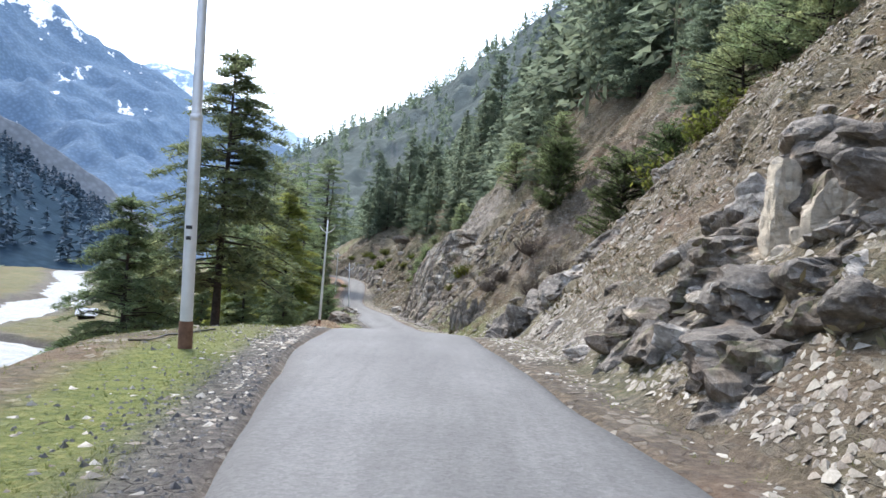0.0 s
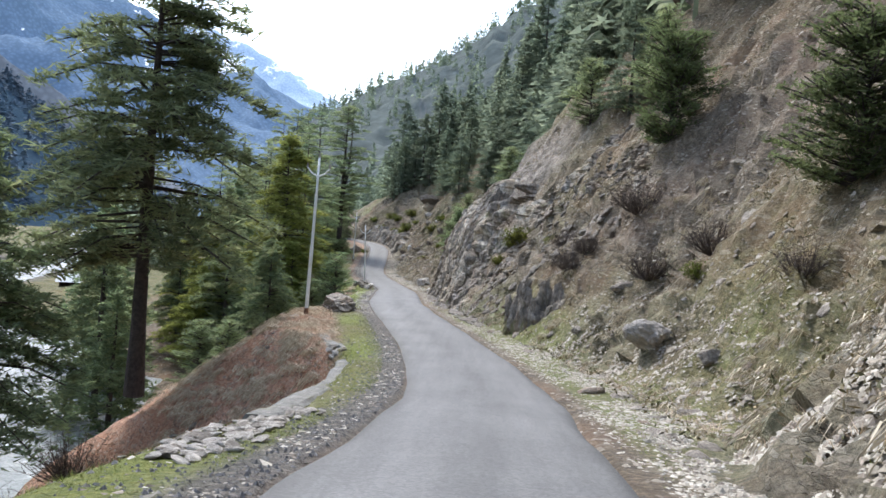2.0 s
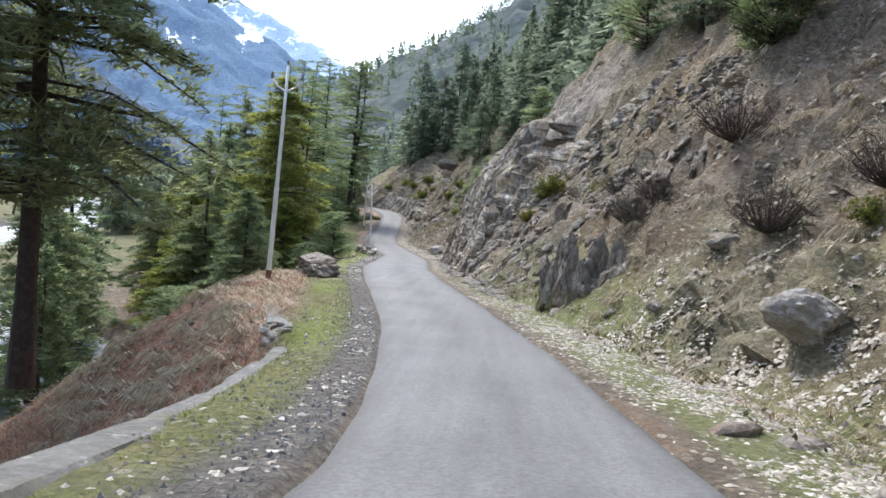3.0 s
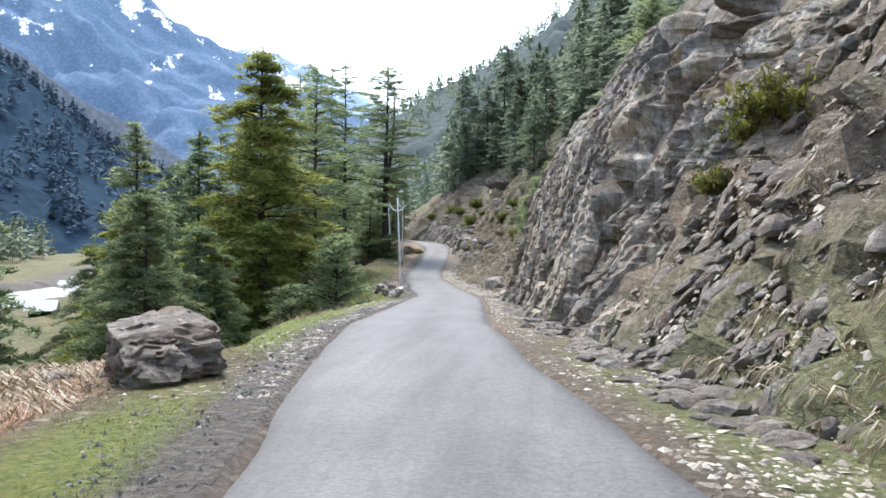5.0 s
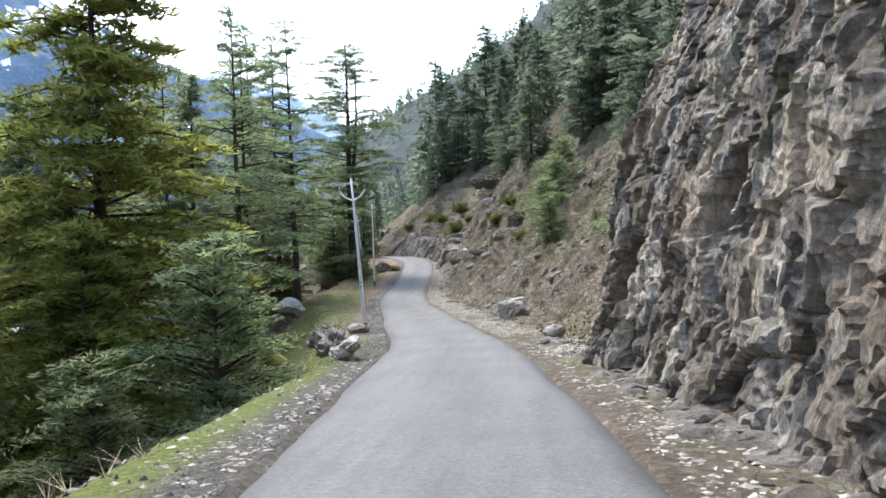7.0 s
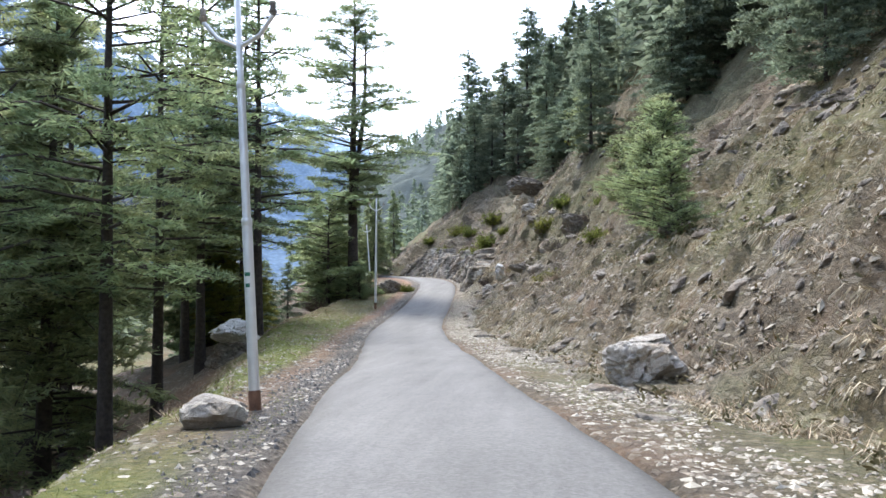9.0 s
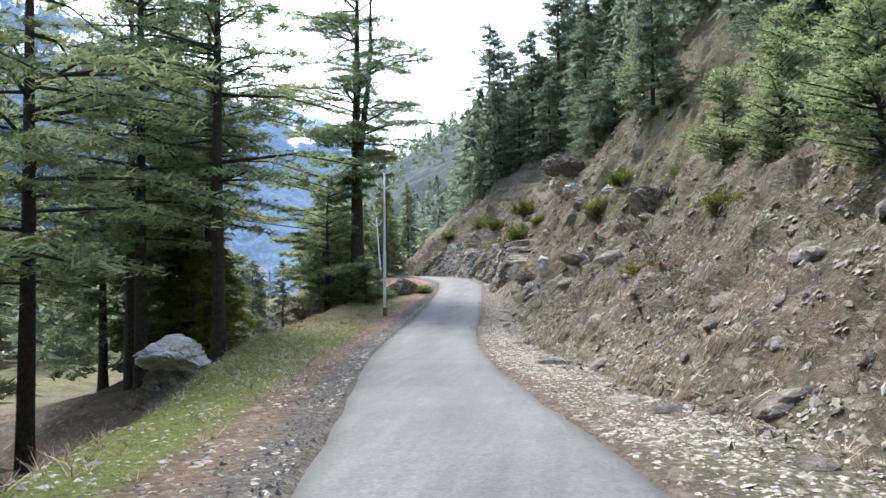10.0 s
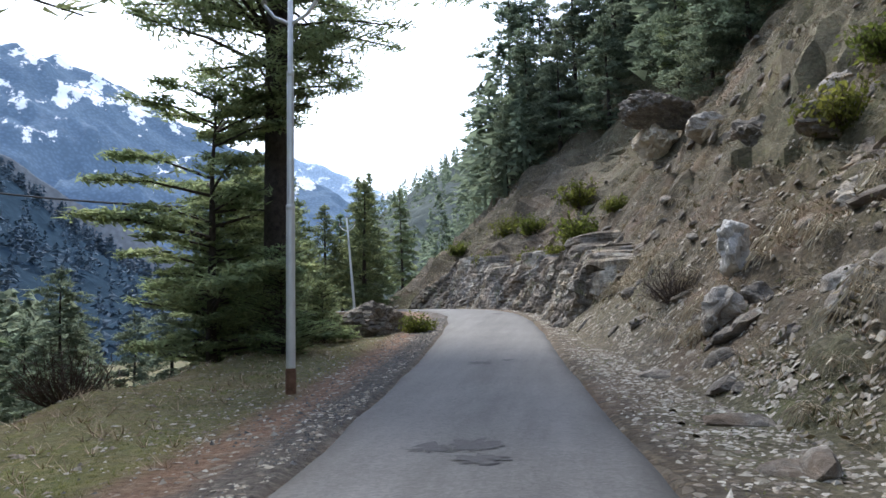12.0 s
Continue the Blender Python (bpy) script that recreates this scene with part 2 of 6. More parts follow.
    for scale, seen, many in ((3.4, 0.5, 0.66), (8.5, 0.7, 0.55)):
        chip, edge = n.new("ShaderNodeTexVoronoi"), n.new("ShaderNodeTexVoronoi")
        edge.feature = "DISTANCE_TO_EDGE"
        for v in (chip, edge):
            v.inputs["Scale"].default_value = scale
            l.new(lay.outputs[0], v.inputs["Vector"])
        pick = n.new("ShaderNodeSeparateColor")
        l.new(chip.outputs["Color"], pick.inputs[0])
        some = ramp(n, l, pick.outputs[0], [(many, (0, 0, 0)), (many + 0.04, (seen, seen, seen))])
        inner = ramp(n, l, edge.outputs["Distance"], [(0.04, (0, 0, 0)), (0.1, (1, 1, 1))])
        where = ramp(n, l, noise_node(n, l, 0.45 * scale ** 0.5, 4, 0.6, c), [(0.4, (0.1, 0.1, 0.1)), (0.55, (1, 1, 1))])
        mask = blend(n, l, 1.0, blend(n, l, 1.0, some, inner, "MULTIPLY"), where, "MULTIPLY")
        tone = ramp(n, l, pick.outputs[1], [(0.0, (0.07, 0.055, 0.042)), (0.45, (0.18, 0.145, 0.108)), (0.8, (0.31, 0.265, 0.2)), (1.0, (0.55, 0.5, 0.41))])
        # leaf mould covers most of the bedded stones
        mask = blend(n, l, 1.0, mask, ramp(n, l, litter.outputs[0], [(0.4, (1, 1, 1)), (1.0, (0.45, 0.45, 0.45))]), "MULTIPLY")
        red = blend(n, l, mask, red, tone)
    col = blend(n, l, green.outputs[0], red, grass)
    col = blend(n, l, sep.outputs[2], col, stones)
    col = blend(n, l, sep.outputs[1], col, rock)
    l.new(col, b.inputs["Base Color"])
    b.inputs["Roughness"].default_value = 0.95
    bump(n, l, blend(n, l, 0.35, blend(n, l, 0.4, fine, noise_node(n, l, 30, 5, 0.7, c)), mask), 1.0, 0.2, b)
    return m


def asphalt_material():
    m, n, l, b = material("asphalt")
    c = coords_of(n)
    grain = noise_node(n, l, 60, 4, 0.8, c)
    wide = noise_node(n, l, 0.5, 4, 0.6, c)
    col = blend(n, l, 0.5, ramp(n, l, grain, [(0.3, (0.06, 0.059, 0.058)), (0.7, (0.2, 0.197, 0.193))]), ramp(n, l, wide, [(0.3, (0.092, 0.09, 0.089)), (0.7, (0.16, 0.157, 0.154))]))
    lane = n.new("ShaderNodeVertexColor")
    lane.layer_name = "lane"
    worn = ramp(n, l, lane.outputs[0], [(0.0, (0.86, 0.86, 0.86)), (0.25, (0.98, 0.98, 0.98)), (0.5, (1.1, 1.1, 1.1)), (0.8, (0.95, 0.95, 0.95)), (1.0, (0.5, 0.49, 0.48))])
    col = blend(n, l, 1.0, col, worn, "MULTIPLY")
    drag = n.new("ShaderNodeMapping")
    drag.inputs["Scale"].default_value = (2.5, 0.18, 1.0)
    l.new(c, drag.inputs[0])
    col = blend(n, l, 0.55, col, ramp(n, l, noise_node(n, l, 1.2, 5, 0.65, drag.outputs[0]), [(0.3, (0.66, 0.66, 0.66)), (0.7, (1.3, 1.3, 1.29))]), "MULTIPLY")
    speck = n.new("ShaderNodeTexVoronoi")
    speck.inputs["Scale"].default_value = 28
    l.new(c, speck.inputs["Vector"])
    col = blend(n, l, 0.5, col, ramp(n, l, speck.outputs["Color"], [(0.15, (0.62, 0.62, 0.62)), (0.85, (1.3, 1.3, 1.28))]), "MULTIPLY")
    col = blend(n, l, 1.0, col, (0.83, 0.845, 0.855), "MULTIPLY")
    l.new(col, b.inputs["Base Color"])
    b.inputs["Roughness"].default_value = 0.8
    bump(n, l, blend(n, l, 0.5, grain, speck.outputs["Distance"]), 0.5, 0.012, b)
    return m


GROUND = ground_material()
ASPHALT = asphalt_material()
BARK = simple("bark", [(0.3, (0.024, 0.019, 0.017)), (0.7, (0.08, 0.064, 0.055))], 6, 0.95, 25, 0.9, 0.05)


def needle_material(name, dark, mid, pale):
    m, n, l, b = material(name)
    c = coords_of(n)
    info = n.new("ShaderNodeObjectInfo")
    geo = n.new("ShaderNodeNewGeometry")
    col = ramp(n, l, noise_node(n, l, 0.7, 4, 0.7, c), [(0.3, dark), (0.52, mid), (0.75, pale)])
    hue = n.new("ShaderNodeHueSaturation")
    mul = n.new("ShaderNodeMapRange")
    mul.inputs[3].default_value, mul.inputs[4].default_value = 0.65, 1.3
    l.new(geo.outputs["Random Per Island"], mul.inputs[0])
    l.new(mul.outputs[0], hue.inputs["Value"])
    tint = n.new("ShaderNodeMapRange")
    tint.inputs[3].default_value, tint.inputs[4].default_value = 0.48, 0.52
    l.new(info.outputs["Random"], tint.inputs[0])
    l.new(tint.outputs[0], hue.inputs["Hue"])
    l.new(col, hue.inputs["Color"])
    l.new(hue.outputs[0], b.inputs["Base Color"])
    b.inputs["Roughness"].default_value = 0.7
    b.inputs["Specular IOR Level"].default_value = 0.08
    thin, mix = n.new("ShaderNodeBsdfTranslucent"), n.new("ShaderNodeMixShader")
    l.new(hue.outputs[0], thin.inputs[0])
    mix.inputs[0].default_value = 0.62
    l.new(b.outputs[0], mix.inputs[1])
    l.new(thin.outputs[0], mix.inputs[2])
    l.new(mix.outputs[0], n["Material Output"].inputs[0])
    return m


NEEDLE = needle_material("conifer_needles", (0.155, 0.21, 0.12), (0.265, 0.325, 0.17), (0.39, 0.42, 0.205))
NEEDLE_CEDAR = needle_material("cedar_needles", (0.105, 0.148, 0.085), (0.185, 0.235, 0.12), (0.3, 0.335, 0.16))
NEEDLE_GOLD = needle_material("yellowing_needles", (0.13, 0.16, 0.045), (0.26, 0.29, 0.08), (0.42, 0.42, 0.13))
# grey-green needles, tinted bluer in the colour for haze over the hillside
NEEDLE_BLUE_HAZE = needle_material("hill_forest_needles_hazy", (0.12, 0.16, 0.118), (0.19, 0.236, 0.165), (0.265, 0.31, 0.2))
STEEL = simple("galvanised_steel", [(0.3, (0.66, 0.67, 0.67)), (0.7, (0.82, 0.83, 0.83))], 3, 0.38, 20, 0.1, 0.005, 0.35)
RUST = simple("rusted_steel", [(0.3, (0.1, 0.05, 0.03)), (0.7, (0.24, 0.13, 0.08))], 8, 0.9)


def rock_material(name, dark, mid, pale, warm):
    """Weathered rock: mottled grain, rusty stains, pale lichen blotches and dark cracks."""
    m, n, l, b = material(name)
    c = coords_of(n)
    bed = n.new("ShaderNodeMapping")
    bed.inputs["Scale"].default_value, bed.inputs["Rotation"].default_value = (1.0, 1.0, 3.2), (0.25, 0.18, 0.4)
    l.new(c, bed.inputs[0])
    fine, layer, wide = noise_node(n, l, 12, 8, 0.75, c), noise_node(n, l, 1.7, 7, 0.7, bed.outputs[0]), noise_node(n, l, 1.1, 4, 0.6, c)
    col = ramp(n, l, blend(n, l, 0.55, fine, layer), [(0.36, dark), (0.5, mid), (0.64, pale)])
    col = blend(n, l, ramp(n, l, wide, [(0.52, (0, 0, 0)), (0.66, (0.65, 0.65, 0.65))]), col, warm)
    col = blend(n, l, ramp(n, l, noise_node(n, l, 4.5, 5, 0.6, c), [(0.6, (0, 0, 0)), (0.66, (0.6, 0.6, 0.6))]), col, (0.55, 0.54, 0.48))
    info = n.new("ShaderNodeObjectInfo")
    hue, mul = n.new("ShaderNodeHueSaturation"), n.new("ShaderNodeMapRange")
    mul.inputs[3].default_value, mul.inputs[4].default_value = 0.8, 1.2
    l.new(info.outputs["Random"], mul.inputs[0])
    l.new(mul.outputs[0], hue.inputs["Value"])
    l.new(col, hue.inputs["Color"])
    l.new(hue.outputs[0], b.inputs["Base Color"])
    b.inputs["Roughness"].default_value = 0.92
    bump(n, l, blend(n, l, 0.5, fine, layer), 1.0, 0.14, b)
    return m


ROCK = rock_material("grey_rock", (0.075, 0.066, 0.057), (0.205, 0.18, 0.15), (0.42, 0.375, 0.315), (0.22, 0.15, 0.095))
WHITE_ROCK = rock_material("whitish_rock", (0.3, 0.29, 0.27), (0.54, 0.525, 0.5), (0.74, 0.73, 0.7), (0.46, 0.42, 0.36))
CREAM_ROCK = rock_material("cream_rock", (0.3, 0.25, 0.18), (0.6, 0.52, 0.4), (0.76, 0.69, 0.56), (0.42, 0.32, 0.2))
PALE_ROCK = rock_material("pale_rock", (0.16, 0.145, 0.125), (0.38, 0.35, 0.31), (0.62, 0.59, 0.53), (0.38, 0.29, 0.2))


# ---- mesh helpers ----
def mesh_object(name, verts, faces, mat, parent=None, shade=False):
    me = bpy.data.meshes.new(name)
    verts, faces = np.asarray(verts, float), np.asarray(faces, int)
    me.vertices.add(len(verts))
    me.vertices.foreach_set("co", verts.ravel())
    k = faces.shape[1]
    me.loops.add(faces.size)
    me.loops.foreach_set("vertex_index", faces.ravel())
    me.polygons.add(len(faces))
    me.polygons.foreach_set("loop_start", np.arange(0, faces.size, k))
    me.polygons.foreach_set("loop_total", np.full(len(faces), k))
    me.polygons.foreach_set("use_smooth", np.full(len(faces), shade))
    me.materials.append(mat)
    me.update(calc_edges=True)
    me.validate()
    ob = new(name, me)
    if parent is not None:
        ob.parent = parent
    return ob


def grid_faces(rows, cols):
    i = np.arange(rows - 1)[:, None] * cols + np.arange(cols - 1)[None, :]
    return np.stack([i, i + 1, i + cols + 1, i + cols], -1).reshape(-1, 4)


def part(name, bm, mat, parent, label=""):
    me = bpy.data.meshes.new(name)
    bm.to_mesh(me)
    bm.free()
    me.materials.append(mat)
    ob = new(name, me)
    ob.parent = parent
    if label:
        tagged(ob, label)
    return ob


def empty(name, m=None):
    ob = new(name)
    if m is not None:
        ob.matrix_basis = m
    return ob


# ---- ground ----
def stretch(*runs):
    out = []
    for a, b, step in runs:
        out += list(np.arange(a, b, step))
    return np.array(out)


def build_ground():
    us = stretch((-1500, -300, 60), (-300, -120, 12), (-120, -60, 3), (-60, -24, 1.2), (-24, -10, 0.6), (-10, -1.4, 0.25), (-1.4, 1.5, 0.5),
                 (1.5, 8, 0.19), (8, 16, 0.33), (16, 40, 0.8), (40, 140, 4), (140, 400, 20), (400, 1500, 80))
    ys = stretch((-1200, -200, 80), (-200, -40, 10), (-40, -8, 1.5), (-8, 165, 0.46), (165, 200, 1.0), (200, 320, 6), (320, 900, 30), (900, 2600, 100))
    U, Y = np.meshgrid(us, ys)
    X = hill_x(Y) + U
    Z = land(X, Y)
    # bare rock stands out in ledges and blocks where the slope is steep
    face = smooth(2.6, 3.6, U) * smooth(26, 16, U)
    steep = table(Y, RISE)
    cliff = face * smooth(1.2, 2.4, steep) * smooth(13, 8.5, U)
    bed, gap = cells(X * 1.5, Y * 1.3, Z * 1.1 + 0.5 * X, 41)
    bed2, gap2 = cells(X * 2.9, Y * 2.6, Z * 2.2, 47)
    ledge = face * smooth(-0.1, 0.5, fbm(X * 0.14, Y * 0.14, 0, 3, 61))
    amount = 0.5 * ledge * (1 - cliff)
    push = amount * (0.4 * bed + 0.25 * bed2 - 0.15 * (gap < 0.08) - 0.1 * (gap2 < 0.07))
    X = X - push
    Z = Z + 0.45 * push * (1 - cliff)
    ob = mesh_object("ground", np.stack([X, Y, Z], -1).reshape(-1, 3), grid_faces(len(ys), len(us)), GROUND)
    grass = smooth(-1.7, -2.4, U) * smooth(-9.5, -5, U) * (0.75 + 0.25 * value_noise(X * 0.3, Y * 0.3, 0, 71)) * smooth(60, 55, Y) * (1 - 0.75 * smooth(22, 16, Y) * smooth(-3.6, -4.4, U + 0.5 * value_noise(X * 0.9, Y * 0.6, 0, 78))) * (1 - smooth(26, 32, Y) * smooth(-3.3, -4.1, U + 0.3 * value_noise(X * 0.8, Y * 0.5, 0, 77)))
    grass = np.maximum(grass, smooth(-1.8, -2.3, U) * smooth(-4.5, -3.2, U) * smooth(58, 62, Y) * smooth(98, 90, Y))
    grass = np.maximum(grass, smooth(-2.8, -3.6, U) * smooth(-10, -6, U) * smooth(92, 98, Y) * (0.95 - 0.45 * smooth(124, 140, Y)) * smooth(170, 155, Y))
    grass = np.maximum(grass, smooth(1.8, 2.4, U) * smooth(6.5, 3.2, U) * (0.35 + 0.4 * smooth(64, 54, Y) * smooth(24, 32, Y) + 0.2 * value_noise(X * 0.4, Y * 0.3, 0, 73)))
    grass = np.maximum(grass, smooth(-24, -31, U) * smooth(-140, -120, U) * 0.45 * (Z > WATER_Z + 0.3))
    grass = np.maximum(grass, smooth(1.9, 2.5, U) * smooth(11, 6, U) * smooth(26, 31, Y) * smooth(53, 47, Y) * (0.38 + 0.25 * value_noise(X * 0.5, Y * 0.4, 0, 79)))
    grass = np.maximum(grass, smooth(4, 9, U) * (0.22 + 0.12 * smooth(95, 110, Y) + 0.26 * value_noise(X * 0.12, Y * 0.12, 0, 75)))
    stones = np.maximum(smooth(1.5, 1.9, U) * smooth(5.0, 2.8, U) * 0.3, smooth(-1.5, -1.65, U) * smooth(-2.65, -2.25, U) * 0.9)
    stones = np.maximum(stones, smooth(4, 1.5, np.abs(X - river_x(Y)) - 7) * 0.8 * (U < -12))
    rock = np.clip(np.maximum(cliff, ledge * 0.3), 0, 1)
    bracken = smooth(-3.6, -4.2, U) * smooth(-20, -14, U) * smooth(24, 30, Y) * smooth(66, 58, Y)
    bracken = np.maximum(bracken, smooth(-1.7, -2.0, U) * smooth(-4.2, -2.6, U) * smooth(92, 100, Y) * (0.3 + 0.3 * smooth(128, 142, Y)))
    bracken = np.maximum(bracken, 0.6 * smooth(-3.6, -4.4, U) * smooth(-12, -8, U) * smooth(60, 66, Y) * (1 - 0.8 * smooth(116, 128, Y)))
    layer = ob.data.color_attributes.new("zone", "FLOAT_COLOR", "POINT")
    layer.data.foreach_set("color", np.stack([grass, rock, stones, bracken], -1).ravel())
    # leaf mould under and above the pine woods
    mould = (0.55 * smooth(92, 99, Y) + 0.45 * smooth(122, 132, Y)) * np.maximum(smooth(2.4, 3.6, U), smooth(-2.2, -3.2, U))
    mould = np.maximum(mould, 0.85 * smooth(-22, -30, U))
    layer = ob.data.color_attributes.new("litter", "FLOAT_COLOR", "POINT")
    layer.data.foreach_set("color", np.stack([mould, mould, mould, np.ones_like(mould)], -1).ravel())
    return tagged(ob, "stony mountain hillside with grassy verge and river floor", "ground", kind="structure")


build_ground()


def build_road():
    ys = np.arange(-40, 187, 0.5)
    vs = np.linspace(-1, 1, 25)
    V, Y = np.meshgrid(vs, ys)
    half = ROAD_WIDE / 2 + 0.07 * fbm(Y * 0.35, np.sign(V) * 7, 0, 3, 81)
    slope = np.gradient(road_x(ys), ys)
    nx, ny = 1 / np.sqrt(1 + slope**2), -slope / np.sqrt(1 + slope**2)
    X = road_x(Y) + V * half * nx[:, None]
    Yw = Y + V * half * ny[:, None]
    Z = road_z(Y) + 0.05 - 0.05 * V**2 - 0.06 * (np.abs(V) > 0.99) + 0.012 * value_noise(Y * 0.4, V * 2, 0, 83)
    ob = mesh_object("road", np.stack([X, Yw, Z], -1).reshape(-1, 3), grid_faces(len(ys), len(vs)), ASPHALT, shade=True)
    layer = ob.data.color_attributes.new("lane", "FLOAT_COLOR", "POINT")
    side = np.clip(np.abs(V) + 0.06 * value_noise(Y * 0.9, V * 3, 0, 87), 0, 1)
    layer.data.foreach_set("color", np.stack([side, side, side, np.ones_like(side)], -1).ravel())
    return tagged(ob, "narrow single-lane grey asphalt mountain road", "road", kind="structure")


build_road()


def build_river():
    m, n, l, b = material("river_water")
    c = coords_of(n)
    col = ramp(n, l, noise_node(n, l, 0.9, 6, 0.7, c), [(0.4, (0.06, 0.08, 0.08)), (0.58, (0.12, 0.145, 0.145)), (0.68, (0.5, 0.53, 0.53))])
    l.new(col, b.inputs["Base Color"])
    b.inputs["Roughness"].default_value = 0.35
    bump(n, l, noise_node(n, l, 1.5, 5, 0.7, c), 0.7, 0.3, b)
    ys = np.concatenate([np.arange(-200, 300, 1.5), np.arange(300, 900, 20)])
    vs = np.linspace(-1, 1, 25)
    V, Y = np.meshgrid(vs, ys)
    X = river_x(Y) + V * 13
    Z = WATER_Z + 0.14 * fbm(X * 0.6, Y * 0.6, 0, 4, 91)
    ob = mesh_object("water", np.stack([X, Y, Z], -1).reshape(-1, 3), grid_faces(len(ys), len(vs)), m, shade=True)
    tagged(ob, "rushing pale grey mountain river with white rapids", "river", kind="structure")


build_river()


# ---- far mountains ----
def far_material(name, forest, scree, snow):
    """Far slopes: woods, scree and snow lie in streaks that run down the gullies."""
    m, n, l, b = material(name)
    c = coords_of(n)
    pos = n.new("ShaderNodeSeparateXYZ")
    l.new(c, pos.inputs[0])
    ahead, turn = n.new("ShaderNodeMath"), n.new("ShaderNodeMath")
    ahead.operation, turn.operation = "SUBTRACT", "ARCTAN2"
    l.new(pos.outputs[1], ahead.inputs[0])
    ahead.inputs[1].default_value = 60
    l.new(pos.outputs[0], turn.inputs[0])
    l.new(ahead.outputs[0], turn.inputs[1])
    streak = n.new("ShaderNodeCombineXYZ")
    l.new(turn.outputs[0], streak.inputs[0])
    down = n.new("ShaderNodeMath")
    down.operation = "MULTIPLY"
    l.new(pos.outputs[2], down.inputs[0])
    down.inputs[1].default_value = 0.00055
    l.new(down.outputs[0], streak.inputs[1])
    gully = noise_node(n, l, 26, 6, 0.66, streak.outputs[0])
    small = noise_node(n, l, 0.11, 10, 0.8, c)
    trees = n.new("ShaderNodeTexVoronoi")
    trees.inputs["Scale"].default_value = 0.16
    l.new(c, trees.inputs["Vector"])
    crowns = blend(n, l, 0.55, small, trees.outputs["Distance"])
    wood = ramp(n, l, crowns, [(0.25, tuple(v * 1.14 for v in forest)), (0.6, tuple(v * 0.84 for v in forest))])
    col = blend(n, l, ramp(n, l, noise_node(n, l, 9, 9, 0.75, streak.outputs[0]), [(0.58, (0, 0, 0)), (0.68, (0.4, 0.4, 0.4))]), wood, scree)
    if snow:
        height = n.new("ShaderNodeMapRange")
        height.inputs[1].default_value, height.inputs[2].default_value = snow
        height.inputs[3].default_value, height.inputs[4].default_value = -0.13, 0.05
        l.new(pos.outputs[2], height.inputs[0])
        add, mix = n.new("ShaderNodeMath"), n.new("ShaderNodeMath")
        mix.operation = "MULTIPLY_ADD"
        l.new(small, mix.inputs[0])
        mix.inputs[1].default_value = 0.22
        l.new(gully, mix.inputs[2])
        l.new(mix.outputs[0], add.inputs[0])
        l.new(height.outputs[0], add.inputs[1])
        col = blend(n, l, ramp(n, l, add.outputs[0], [(0.695, (0, 0, 0)), (0.712, (1, 1, 1))]), col, (0.88, 0.89, 0.91))
    l.new(col, b.inputs["Base Color"])
    b.inputs["Roughness"].default_value = 1.0
    b.inputs["Specular IOR Level"].default_value = 0.0
    bump(n, l, small, 0.4, 8.0, b)
    return m


def mountain(name, label, profile, near, far, foot_z, mat, seed, centre=(-5, 60), relief=0.12, power=1.0):
    """A range round the valley: its crest follows profile, pairs of bearing (degrees right of ahead) and elevation."""
    az = np.arange(profile[0][0], profile[-1][0] + 0.01, 0.35)
    t = np.linspace(0, 1, 90)
    A, T = np.meshgrid(az, t)
    R = near + (far - near) * T
    crest = far * np.tan(np.radians(table(A, profile)))
    X, Y = centre[0] + R * np.sin(np.radians(A)), centre[1] + R * np.cos(np.radians(A))
    k = 3.0 / far
    ridges = 1 - np.abs(fbm(X * k * 2.6, Y * k * 2.6, 0, 7, seed))
    Z = foot_z + (crest + 2 - foot_z) * T**power + relief * crest * (ridges - 0.6) * np.sin(np.pi * np.clip(T * 0.9 + 0.1, 0, 1)) * 1.2
    Z = Z + 0.035 * crest * fbm(X * k * 11, Y * k * 11, 0, 5, seed + 3) * (0.3 + 0.7 * T)
    back = Z[-1:] * 0.3
    X = np.concatenate([X, X[-1:] * 1.25]); Y = np.concatenate([Y, Y[-1:] * 1.25]); Z = np.concatenate([Z, back])
    ob = mesh_object(name, np.stack([X, Y, Z], -1).reshape(-1, 3), grid_faces(len(t) + 1, len(az)), mat, shade=True)
    return tagged(ob, label, "mountain", kind="structure"), (X, Y, Z)


# distance haze is mixed into the blue forest and scree colours
FAR_HAZE_BLUE = far_material("far_forest_snow_haze", (0.155, 0.218, 0.295), (0.3, 0.35, 0.42), (110, 440))
# paler and bluer again: aerial haze held in the base colours, snow apart
FAR_HAZE_PALE = far_material("farthest_snowy_slopes_hazy", (0.4, 0.5, 0.62), (0.55, 0.62, 0.7), (100, 420))
SPUR = far_material("spur_scrub_and_scree", (0.13, 0.15, 0.14), (0.3, 0.285, 0.27), (90, 260))
mountain("backdrop_mountain", "steep haze-blue forested mountain with snow gullies across the river",
         [(-150, 22), (-100, 25), (-60, 24), (-38, 18.6), (-32, 16.8), (-28, 14.9), (-24, 13.1), (-21, 11.7), (-18, 10.4), (-15, 9.0), (-12, 7.6), (-9, 6)], 950, 1750, -14, FAR_HAZE_BLUE, 101, relief=0.12, power=1.15)
# the blue of this dark forest is valley haze put into its colour
SHOULDER = far_material("dark_forest_haze_blue", (0.036, 0.06, 0.084), (0.042, 0.068, 0.094), None)
GULLY = far_material("pale_gully_scree", (0.24, 0.25, 0.26), (0.42, 0.41, 0.4), None)
